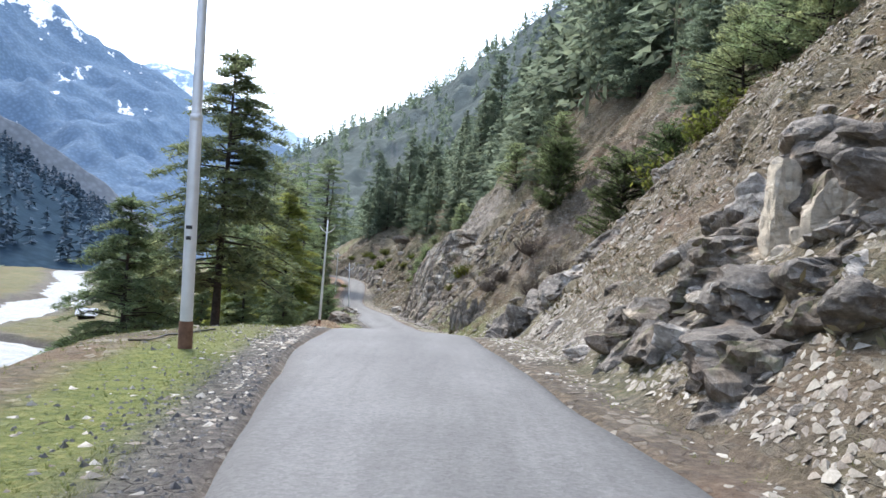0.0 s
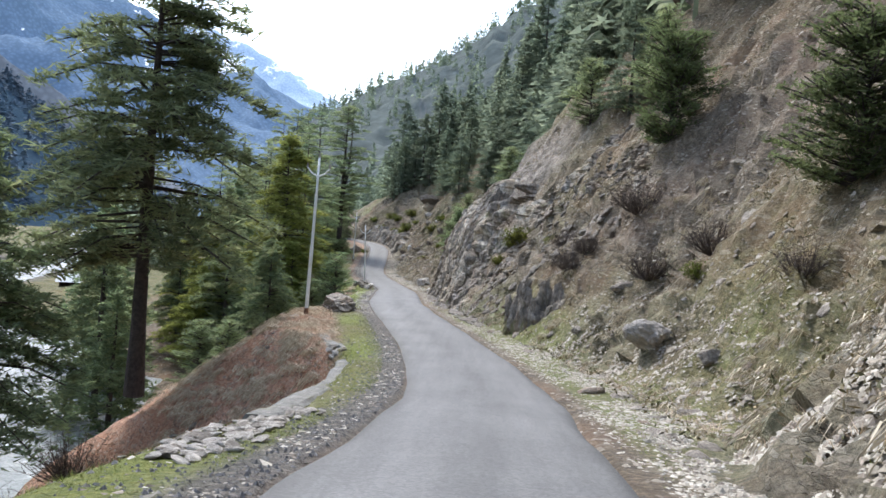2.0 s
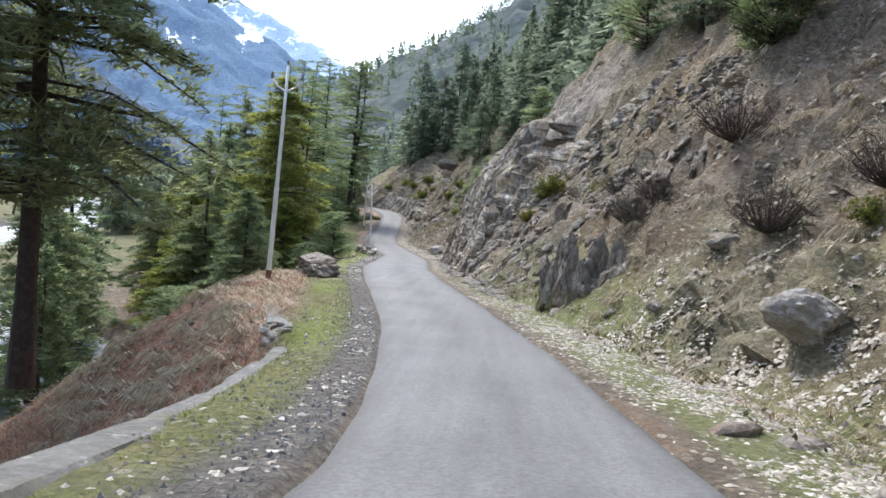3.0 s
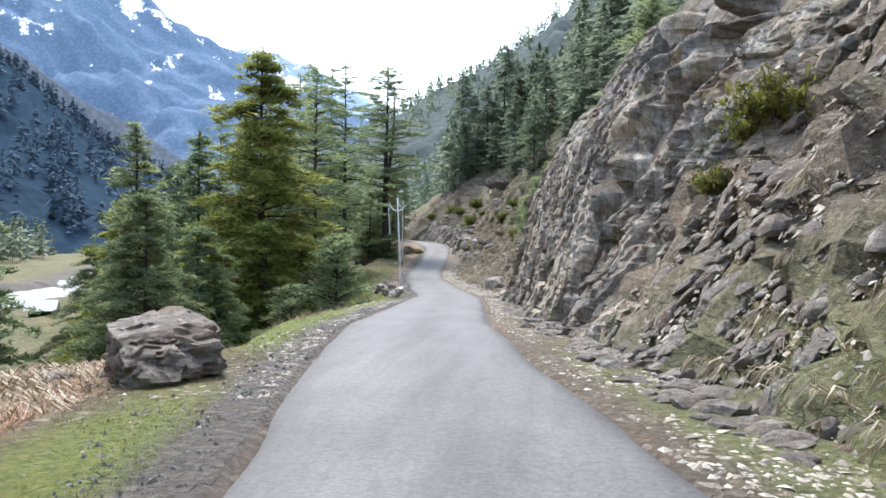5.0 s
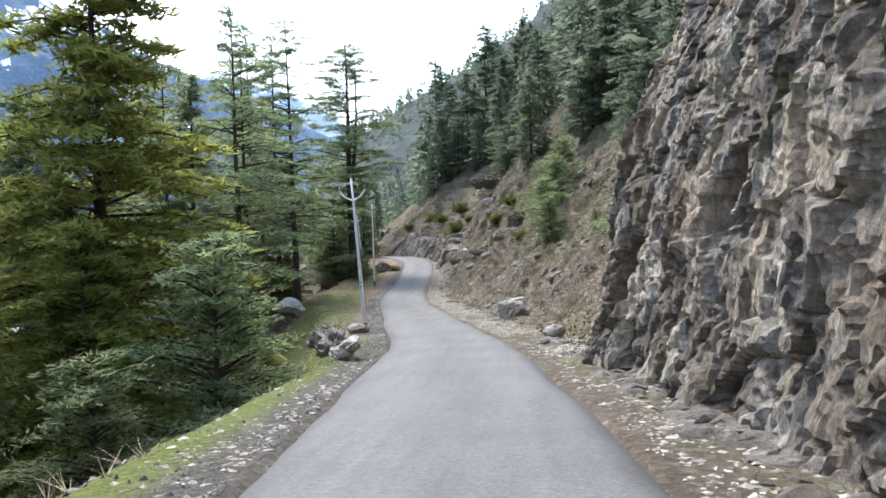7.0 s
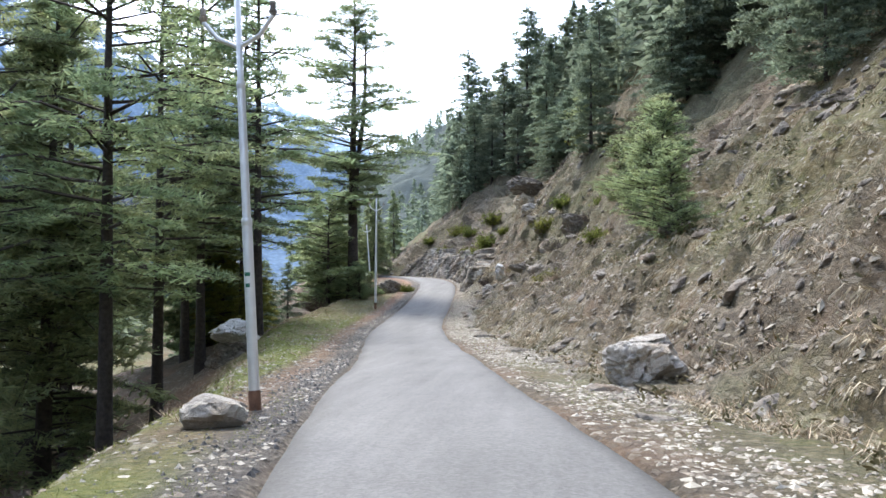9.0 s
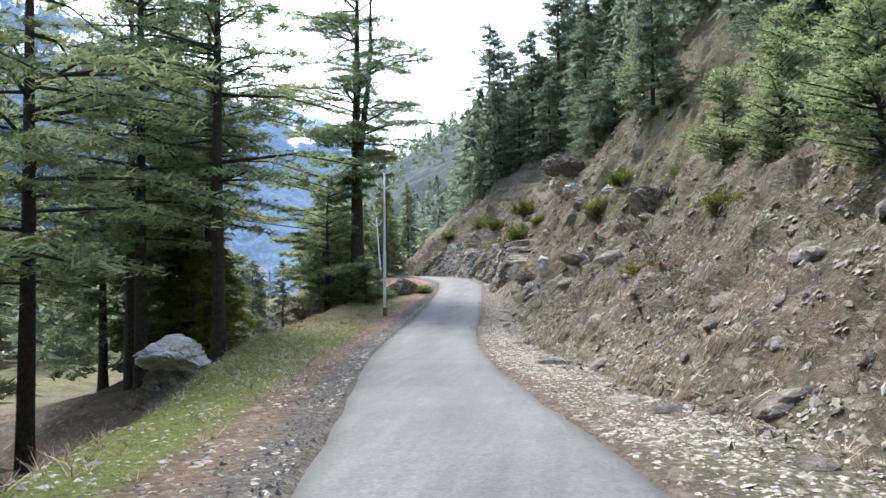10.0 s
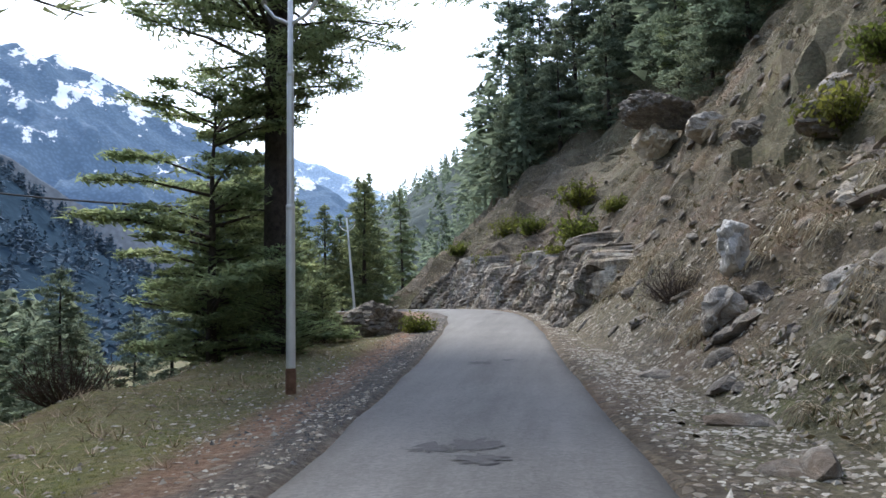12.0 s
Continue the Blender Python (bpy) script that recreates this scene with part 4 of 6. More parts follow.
# ---- retaining wall ----
def retaining_wall():
    rng = np.random.default_rng(31)
    top = tagged(empty("retaining_wall"), "low stone retaining wall with a worn concrete cap", "wall")
    def run(y0, y1, u_of, drop_of):
        ys = np.arange(y0, y1 + 0.01, 0.2)
        prof = [(-0.3, -1.6), (-0.29, -0.09), (-0.24, 0.0), (-0.05, 0.02), (0.16, 0.01), (0.26, -0.05), (0.28, -0.8)]
        verts = []
        for y in ys:
            for k, (dx, dz) in enumerate(prof):
                j = 0.05 * float(value_noise(y * 2.1, dx * 9, dz * 3, 5)) + 0.04 * float(value_noise(y * 0.7, 2.0, 1.0, 6))
                chip = 0.07 * max(0.0, float(value_noise(y * 1.6, k * 3.0, 4.0, 8)) - 0.25) if k in (1, 2, 5) else 0.0
                verts.append((float(hill_x(y)) + u_of(y) + dx * (1 - chip * 2) + j, y, float(road_z(y)) - drop_of(y) + dz + j * 0.5 - chip))
        n = len(prof)
        ends = [(a, a + 1, a + n - 2, a + n - 1) for a in (0, (len(ys) - 1) * n)] + [(a + 1, a + 2, a + 4, a + 5) for a in (0, (len(ys) - 1) * n)]
        return np.array(verts), np.concatenate([grid_faces(len(ys), n), np.array(ends)])
    CONCRETE = rock_material("worn_concrete", (0.13, 0.125, 0.11), (0.24, 0.232, 0.21), (0.36, 0.35, 0.32), (0.2, 0.19, 0.12))
    v, f = run(30.0, 43.2, lambda y: -3.2 - 0.02 * (y - 31), lambda y: 0.0 + 0.3 * float(smooth(32, 43, y)))
    mesh_object("cap", v, f, CONCRETE, top)
    v, f = run(43.9, 47.4, lambda y: -3.75 - 0.16 * (y - 43.9), lambda y: 0.0)
    mesh_object("cap", v, f, CONCRETE, top)
    # rubble in the step between the two caps
    for k in range(34):
        y, s = rng.uniform(43.2, 44.2), rng.uniform(0.12, 0.26)
        v, f = hewn((s * 1.3, s, s * 0.7), 400 + k, 2, 9)
        ob = mesh_object("stone", v, f, PALE_ROCK if k % 3 else ROCK, top)
        ob.matrix_basis = pose(float(hill_x(y)) - 3.55 - 0.1 * (y - 43) + rng.uniform(-0.35, 0.3), y, float(road_z(y)) - 0.16 + rng.uniform(-0.2, 0.12), rng.uniform(-20, 20), rng.uniform(-20, 20), rng.uniform(0, 360))
    # loose rubble where the wall runs out into the verge
    for k in range(150):
        y, s = rng.uniform(26.2, 31.2), rng.uniform(0.08, 0.2)
        v, f = hewn((s * 1.6, s, s * 0.4), 540 + k, 2, 7)
        ob = mesh_object("stone", v, f, PALE_ROCK if k % 3 else ROCK, top)
        x = float(hill_x(y)) - 3.0 + rng.normal(0, 0.22)
        ob.matrix_basis = pose(x, y, float(land(x, y)) + 0.03, rng.uniform(-15, 15), rng.uniform(-15, 15), rng.uniform(0, 360))
    # stones of the outer face
    for k in range(70):
        y = rng.uniform(31, 43)
        v, f = hewn((0.25, rng.uniform(0.3, 0.6), rng.uniform(0.16, 0.3)), 440 + k, 2, 9)
        ob = mesh_object("stone", v, f, ROCK, top)
        ob.matrix_basis = pose(float(hill_x(y)) - 3.5 - 0.02 * (y - 31), y, float(road_z(y)) - 0.3 * float(smooth(32, 43, y)) - rng.uniform(0.42, 1.1), 0, 0, rng.uniform(-8, 8))
    return top


retaining_wall()


# ---- trees ----
def cone_tube(points, radii, sides=7):
    """Verts and faces of a tapering tube along points."""
    pts, verts = np.asarray(points, float), []
    for i, (p, r) in enumerate(zip(pts, radii)):
        d = pts[min(i + 1, len(pts) - 1)] - pts[max(i - 1, 0)]
        d = d / (np.linalg.norm(d) + 1e-9)
        a = np.cross(d, (0.31, 0.95, 0.05))
        a /= np.linalg.norm(a)
        b = np.cross(d, a)
        ang = np.linspace(0, 2 * np.pi, sides, endpoint=False)
        verts.append(p + r * (np.cos(ang)[:, None] * a + np.sin(ang)[:, None] * b))
    i, k = np.meshgrid(np.arange(len(pts) - 1), np.arange(sides), indexing="ij")
    k2 = (k + 1) % sides
    faces = np.stack([i * sides + k, i * sides + k2, (i + 1) * sides + k2, (i + 1) * sides + k], -1).reshape(-1, 4)
    return np.concatenate(verts), faces


def gather(pieces):
    verts, faces, at = [], [], 0
    for v, f in pieces:
        verts.append(v)
        faces.append(f + at)
        at += len(v)
    return np.concatenate(verts), np.concatenate(faces)


def diamonds(centres, axes, sides, lengths, widths):
    """Thin needle sprays, one four-cornered leaf each."""
    c, a, s = centres, axes * lengths[:, None] * 0.5, sides * widths[:, None] * 0.5
    v = np.stack([c - a, c + s - a * 0.1, c + a, c - s - a * 0.1], 1)
    return v.reshape(-1, 3), np.arange(len(c) * 4).reshape(-1, 4)


def needles(centres, axes, sides, lengths, widths):
    """Needle sprays, one thin three-cornered blade each."""
    c, a, s = centres, axes * lengths[:, None] * 0.5, sides * widths[:, None] * 0.5
    return np.stack([c - a * 0.8 + s, c - a - s, c + a], 1).reshape(-1, 3), np.arange(len(c) * 3).reshape(-1, 3)


def crown_data(rng, height, reach, clear, spacing, whorl, sprays, droop, shape, size, ragged, spine, zs, boughs, broad=0.4):
    C, A, S, L, W = [], [], [], [], []
    z = clear
    while z < height - 0.25:
        frac = (z - clear) / (height - clear)
        span = reach * (1 - frac) ** shape * (0.45 + 0.55 * min(1, (frac + 0.06) * 6)) + 0.3
        for k in range(whorl):
            if rng.random() < ragged * 0.4:
                continue
            ang = rng.uniform(0, 2 * np.pi)
            ln = span * rng.uniform(1 - ragged * 1.3, 1 + ragged * 0.6)
            zz = z + rng.uniform(-0.5, 0.5) * spacing
            out = np.array([math.cos(ang), math.sin(ang), 0])
            root = np.array([np.interp(zz, zs, spine[:, 0]), np.interp(zz, zs, spine[:, 1]), zz])
            lift = rng.uniform(-0.05, 0.35) + 0.5 * frac
            t = np.linspace(0, 1, 5)[:, None]
            line = root + out * ln * t + np.array([0, 0, 1]) * ln * (lift * t - (droop + lift * 0.6) * t**2)
            boughs.append((line, 0.02 + 0.012 * ln * (1 - t[:, 0])))
            m = max(6, int(sprays * ln / reach))
            # sprays sit in flat tufts along the bough
            tufts = max(3, int(m / 9))
            along = rng.uniform(0.2, 1.0, tufts) ** 0.75
            cross = np.array([-out[1], out[0], 0])
            wide = ln * 0.4 * (1.15 - along) * rng.uniform(-1, 1, tufts)
            pick = rng.integers(0, tufts, m)
            p = np.stack([np.interp(along, t[:, 0], line[:, q]) for q in range(3)], -1)
            p = p + cross * wide[:, None] - np.array([0, 0, 1]) * (0.35 * np.abs(wide) * max(droop, 0))[:, None]
            p = p[pick] + rng.normal(0, 1, (m, 3)) * np.array([0.21, 0.21, 0.07]) * (0.5 + size)
            ax = unit(out * rng.uniform(0.2, 1, m)[:, None] + cross * rng.normal(0, 0.8, m)[:, None] + np.array([0, 0, 1]) * rng.normal(0.12, 0.3, m)[:, None])
            sd = unit(np.cross(ax, rng.normal(0, 0.55, (m, 3)) + np.array([0, 0, 1.0])))
            C.append(p)
            A.append(ax)
            S.append(sd)
            L.append(size * rng.uniform(0.6, 1.3, m))
            W.append(size * broad * rng.uniform(0.5, 1.1, m))
        z += spacing * rng.uniform(0.75, 1.25)
    m = 30
    C.append(np.c_[rng.normal(0, 0.06, (m, 2)) + spine[-1, :2], rng.uniform(height - 1.2, height + 0.15, m)])
    A.append(unit(np.c_[rng.normal(0, 0.6, (m, 2)), np.ones(m)]))
    S.append(unit(rng.normal(0, 1, (m, 3))))
    L.append(np.full(m, size * 0.8))
    W.append(np.full(m, size * 0.25))
    return [np.concatenate(q) for q in (C, A, S, L, W)]


def conifer(name, label, height, reach, clear, mat, seed, trunk=0.3, spacing=0.5, whorl=6, sprays=55, droop=0.25, shape=1.0, size=0.42, ragged=0.3, sides=8, broad=0.4, fork=False, limbs=True):
    """A conifer with a tapering trunk, limbs in uneven whorls and a crown of needle sprays."""
    rng = np.random.default_rng(seed)
    top = empty(name)
    n = 9
    zs = np.linspace(-0.8, height, n)
    sway = np.cumsum(rng.normal(0, 0.05, (n, 2)), 0) * np.linspace(0, 1, n)[:, None]
    spine = np.c_[sway, zs]
    radii = trunk * (1 - 0.93 * np.clip(zs / height, 0, 1)) * np.where(zs < 0.3, 1.3, 1)
    pieces = [cone_tube(spine, radii, sides)]
    if fork:
        t = np.linspace(0, 1, 6)
        pieces.append(cone_tube(np.c_[0.9 * np.minimum(t * 2, 1) + 0.1 * t, 0.3 * t, height * (0.34 + 0.6 * t)], trunk * 0.55 * (1 - 0.9 * t), sides))
    boughs = []
    data = crown_data(rng, height, reach, clear, spacing, whorl, sprays, droop, shape, size, ragged, spine, zs, boughs, broad)
    if limbs:
        pieces += [cone_tube(line[::2], r[::2], 3) for line, r in boughs]
    v, f = gather(pieces)
    mesh_object("trunk", v, f, BARK, top, True)
    v, f = needles(*data)
    mesh_object("crown", v, f, mat, top)
    return tagged(top, label, "tree")


def stand(ob, x, y, scale=1.0, turn=0.0, sink=0.15, lean=(0, 0), z=None):
    zz = float(land(x, y)) if z is None else z
    ob.matrix_basis = pose(x, y, zz - sink, lean[0], lean[1], turn) @ Matrix.Scale(scale, 4)
    return ob


def another(ob, x, y, scale=1.0, turn=0.0, sink=0.15, lean=(0, 0), z=None, label=""):
    twin = copy_thing(ob, Matrix.Identity(4))
    stand(twin, x, y, scale, turn, sink, lean, z)
    if label:
        tagged(twin, label)
    return twin


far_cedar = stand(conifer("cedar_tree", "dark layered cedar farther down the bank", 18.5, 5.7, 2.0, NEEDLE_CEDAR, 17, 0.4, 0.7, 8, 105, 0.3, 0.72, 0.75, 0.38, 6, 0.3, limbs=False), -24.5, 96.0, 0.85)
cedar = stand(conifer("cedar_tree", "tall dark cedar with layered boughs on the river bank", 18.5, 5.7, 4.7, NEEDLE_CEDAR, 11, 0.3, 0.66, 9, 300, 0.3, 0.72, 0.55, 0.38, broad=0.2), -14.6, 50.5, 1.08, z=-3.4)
gold = stand(conifer("cedar_tree", "broad yellowing cedar below the road edge", 16.0, 5.0, 0.8, NEEDLE_GOLD, 12, 0.3, 0.58, 9, 270, 0.2, 0.62, 0.52, 0.33, broad=0.24), -18.6, 90.5, z=-5.0)
spire = stand(conifer("cedar_tree", "slender tall cedar with a thin pointed top", 21.0, 4.0, 1.6, NEEDLE, 13, 0.32, 0.62, 8, 230, 0.25, 0.75, 0.52, 0.42, broad=0.22), -31.0, 138.5)
pine = stand(conifer("pine_tree", "tall open-crowned forked pine beside the road", 25.0, 5.8, 8.4, NEEDLE, 14, 0.5, 0.8, 8, 420, 0.05, 0.5, 0.44, 0.5, broad=0.2, fork=True), -24.0, 150.8)
bare = stand(conifer("pine_tree", "tall pine with a bare straight trunk", 24.0, 4.9, 6.8, NEEDLE, 16, 0.29, 0.85, 7, 185, 0.15, 0.55, 0.48, 0.6, broad=0.22), -27.0, 134.7)
young = stand(conifer("young_pine_tree", "young bushy green pine on the slope", 5.2, 2.1, 0.2, NEEDLE, 15, 0.1, 0.25, 8, 150, -0.12, 0.6, 0.22, 0.45, 6, 0.32), -12.5, 84.2)
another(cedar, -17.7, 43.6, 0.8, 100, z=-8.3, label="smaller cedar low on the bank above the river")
rng = np.random.default_rng(5)
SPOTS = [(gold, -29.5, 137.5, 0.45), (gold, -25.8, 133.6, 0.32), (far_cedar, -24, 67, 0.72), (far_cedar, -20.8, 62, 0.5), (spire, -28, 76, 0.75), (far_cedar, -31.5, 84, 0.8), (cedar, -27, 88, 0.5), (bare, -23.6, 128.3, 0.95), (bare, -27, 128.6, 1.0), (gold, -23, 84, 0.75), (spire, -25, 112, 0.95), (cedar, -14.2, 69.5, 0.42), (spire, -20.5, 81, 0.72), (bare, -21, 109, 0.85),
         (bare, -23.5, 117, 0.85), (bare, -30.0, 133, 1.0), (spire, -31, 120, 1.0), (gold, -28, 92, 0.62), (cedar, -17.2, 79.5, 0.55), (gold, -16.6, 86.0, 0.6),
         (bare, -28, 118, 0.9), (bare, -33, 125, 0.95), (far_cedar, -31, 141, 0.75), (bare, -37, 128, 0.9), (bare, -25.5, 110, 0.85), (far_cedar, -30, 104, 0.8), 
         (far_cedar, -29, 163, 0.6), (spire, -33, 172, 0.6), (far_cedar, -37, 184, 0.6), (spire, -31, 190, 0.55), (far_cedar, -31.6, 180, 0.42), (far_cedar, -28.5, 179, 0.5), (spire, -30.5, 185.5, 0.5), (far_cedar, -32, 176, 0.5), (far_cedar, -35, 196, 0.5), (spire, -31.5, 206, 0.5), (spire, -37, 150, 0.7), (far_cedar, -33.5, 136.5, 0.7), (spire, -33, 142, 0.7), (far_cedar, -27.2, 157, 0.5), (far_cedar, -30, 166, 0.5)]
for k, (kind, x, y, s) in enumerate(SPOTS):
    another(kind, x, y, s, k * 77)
for k, (x, y, s) in enumerate([(-26.8, 152.4, 1.3), (-22.6, 147.4, 0.6), (-22.4, 150.4, 0.4), (-16.5, 75.5, 1.1), (-14.2, 89.0, 0.8), (-26.9, 165, 0.55), (-15.4, 65, 0.8), (-20, 74, 1.0), (-13.8, 81.5, 0.8), (-15.2, 93.6, 0.9)]):
    another(young, x, y, s, k * 50)
dense = stand(conifer("pine_tree", "dense dark round-crowned pine beside the tall trunk", 9.6, 3.5, 0.8, NEEDLE, 19, 0.2, 0.62, 8, 420, 0.0, 0.3, 0.36, 0.75, 6, 0.3), -25.9, 150.0)
another(dense, -27.6, 155.5, 0.85, 110)
NEEDLE_DARK = needle_material("juniper_needles", (0.065, 0.09, 0.045), (0.11, 0.145, 0.065), (0.16, 0.2, 0.09))
juniper = stand(conifer("juniper_tree", "dark dense juniper rooted high on the rocky slope", 4.9, 1.8, 0.1, NEEDLE_DARK, 23, 0.12, 0.2, 10, 100, -0.25, 0.42, 0.24, 0.55, 6, 0.34), 6.8, 53.9)
another(juniper, 8.2, 39.2, 0.95, 80, label="dull green juniper behind the rocky rib")
another(juniper, 9.8, 37.2, 0.8, 20, label="dull green juniper behind the rocky rib")
another(young, 10.6, 30.0, 0.8, 50, label="bushy green young pine clinging to the upper slope")
for k, (x, y, s) in enumerate([(-4.3, 111.5, 0.55), (-4.4, 115.0, 0.65), (-3.6, 118.5, 0.7), (-3.9, 124, 0.75), (-4.2, 131, 0.7), (-2.6, 127.5, 0.8), (5.2, 68, 0.8), (1.0, 79, 0.6), (-1.0, 88, 0.8), (-2.2, 91, 0.7), (8, 62, 1.0), (-7.2, 170, 1.0), (-4.5, 158, 0.9), (10.5, 23, 0.9), (12, 20, 1.0), (11, 28, 0.8)]):
    another(young, x, y, s, k * 66, label="bushy green young pine clinging to the upper slope")

# ---- forest on the hillside above the road ----
fir = stand(conifer("fir_tree", "dark fir in the forest above the road", 15, 4.2, 0.6, NEEDLE_BLUE_HAZE, 21, 0.28, 0.6, 9, 120, 0.22, 0.58, 0.52, 0.42, 6, 0.36, limbs=False), 27, 40)
tall = stand(conifer("fir_tree", "tall dark fir in the forest above the road", 20, 4.0, 2.4, NEEDLE_BLUE_HAZE, 22, 0.3, 0.72, 8, 120, 0.18, 0.52, 0.55, 0.46, 6, 0.36, limbs=False), 31, 50)
round_pine = stand(conifer("pine_tree", "broad soft-crowned pine in the forest above the road", 11.5, 4.3, 0.4, NEEDLE_BLUE_HAZE, 24, 0.25, 0.55, 10, 130, 0.08, 0.4, 0.5, 0.5, 6, 0.34, limbs=False), 24, 46)
EDGE = [(0, 15), (20, 15), (30, 17), (45, 14.5), (60, 12.5), (75, 11), (88, 10.5), (110, 15), (130, 14), (145, 12.5), (160, 12.0), (185, 11)]
made = 0
for k in range(1800):
    y = rng.uniform(0, 172)
    start = float(table(y, EDGE))
    u = start + rng.uniform(0, 1) ** 1.7 * 40
    if made >= 104:
        break
    kind = (fir, tall, round_pine)[int(rng.integers(0, 3))]
    small = 0.55 + 0.45 * float(smooth(0, 14, u - start))
    another(kind, float(hill_x(y)) + u, y, rng.uniform(0.75, 1.1) * small, rng.uniform(0, 360))
    made += 1


for k, (x, y, s) in enumerate([(-42, 160, 0.36), (-31, 150, 0.42), (-34.5, 153, 0.42), (-37, 158, 0.48), (-33, 161, 0.5), (-35.5, 148.5, 0.42), (-40, 155, 0.48), (-38, 152, 0.4), (-36, 163, 0.5)]):
    another(fir, x, y, s, k * 71, label="green conifer low on the bank below the road")
for k, (x, y, s) in enumerate([(-19.2, 196.5, 1.05), (-16.2, 193.0, 0.95), (-13.6, 188.0, 0.9), (-17.4, 187.6, 0.6), (-15.0, 184.4, 0.55), (-19.4, 189.5, 0.5), (-10.6, 186, 0.9), (-8.2, 182, 0.8), (-11.6, 180.5, 0.55), (-7.4, 176, 0.7), (-5.2, 179.5, 0.95), (-9.0, 192, 1.0)]):
    another(tall if k % 3 == 0 else fir, x, y, s, k * 53, label="fir on the wooded shoulder above the bend")


# blue tint of these far conifers carries the same haze as their slope
NEEDLE_FAR = simple("far_needles_haze_blue", [(0.35, (0.08, 0.12, 0.158)), (0.65, (0.1, 0.148, 0.19))], 0.02, 1.0, 0.1, 0.1, 0.1)


def far_trees(name, label, spots, mat, seed, heights, m=46):
    """Far woods: many small firs of a few ragged tiers each."""
    rng = np.random.default_rng(seed)
    pieces = []
    for x, y, z in spots:
        h = rng.uniform(*heights)
        r = h * rng.uniform(0.22, 0.34)
        t = rng.uniform(0.08, 1, m) ** 0.85
        ang = rng.uniform(0, 2 * np.pi, m)
        rad = r * (1 - t) ** 0.75 * rng.uniform(0.4, 1.1, m)
        c = np.c_[x + np.cos(ang) * rad, y + np.sin(ang) * rad, z - 0.5 + h * t]
        ax = unit(np.c_[np.cos(ang), np.sin(ang), rng.normal(-0.2, 0.35, m)])
        sd = unit(np.cross(ax, rng.normal(0, 0.8, (m, 3)) + np.array([0, 0, 1.0])))
        pieces.append(needles(c, ax, sd, h * 1.5 / math.sqrt(m) * (1.2 - t * 0.6), h * 0.75 / math.sqrt(m) * (1.2 - t * 0.6)))
        pieces.append((np.array([(x - h * 0.012, y, z - 1), (x + h * 0.012, y, z - 1), (x, y, z + h)]), np.array([[0, 1, 2]])))
    v, f = gather(pieces)
    return tagged(mesh_object(name, v, f, mat), label, "forest", kind="stuff")


spots = []
for k in range(520):
    y = rng.uniform(-5, 172)
    u = float(table(y, EDGE)) + 4 + rng.uniform(0, 1) ** 1.3 * 70
    x = float(hill_x(y)) + u
    spots.append((x, y, float(land(x, y, False))))
far_trees("hillside_forest", "dense dark conifer woods above the road", spots, NEEDLE_BLUE_HAZE, 9, (8, 17), 320)
gx, gy, gz = SPUR_GRID
spots = []
for k in range(2200):
    i, j = rng.integers(1, gx.shape[0] - 2), rng.integers(0, gx.shape[1] - 1)
    az = math.degrees(math.atan2(gx[i, j] + 5, gy[i, j] - 60))
    if az < 40 and (rng.random() < 0.75 or i > 70):
        spots.append((gx[i, j] + rng.uniform(-2, 2), gy[i, j] + rng.uniform(-2, 2), gz[i, j]))
for k in range(420):
    j = rng.integers(0, 150)
    spots.append((gx[-2, j] + rng.uniform(-6, 6), gy[-2, j] + rng.uniform(-6, 6), gz[-2, j] - 2))
far_trees("spur_forest", "scattered conifers on the far valley spur", spots, NEEDLE_BLUE_HAZE, 7, (9, 16), 60)
sx, sy, sz = SHOULDER_GRID
spots = []
for k in range(1100):
    i, j = (89 if k < 500 else rng.integers(6, 88)), rng.integers(150, sx.shape[1] - 1)
    spots.append((sx[i, j] + rng.uniform(-4, 4), sy[i, j] + rng.uniform(-4, 4), sz[i, j] - 3))
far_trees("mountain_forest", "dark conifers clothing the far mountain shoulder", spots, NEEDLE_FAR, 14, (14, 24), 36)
spots = []
for k in range(170):
    y = rng.uniform(176, 260)
    u = rng.uniform(12, 60)
    x = float(hill_x(y)) + u
    spots.append((x, y, float(land(x, y, False))))
far_trees("shoulder_forest", "conifer woods on the shoulder past the bend", spots, NEEDLE_BLUE_HAZE, 10, (8, 15), 260)
spots = []
for k in range(600):
    y, x = rng.uniform(60, 330), 0
    x = float(river_x(y)) - rng.uniform(30, 120)
    spots.append((x, y, float(land(x, y, False))))
for k in range(260):
    y = rng.uniform(60, 260)
    x = float(river_x(y)) + rng.uniform(10, 26)
    if x < float(hill_x(y)) - 26 and y > 165:
        spots.append((x, y, float(land(x, y, False))))
far_trees("valley_forest", "dark conifer woods along the valley floor and slopes", spots, NEEDLE_BLUE_HAZE, 8, (8, 15))


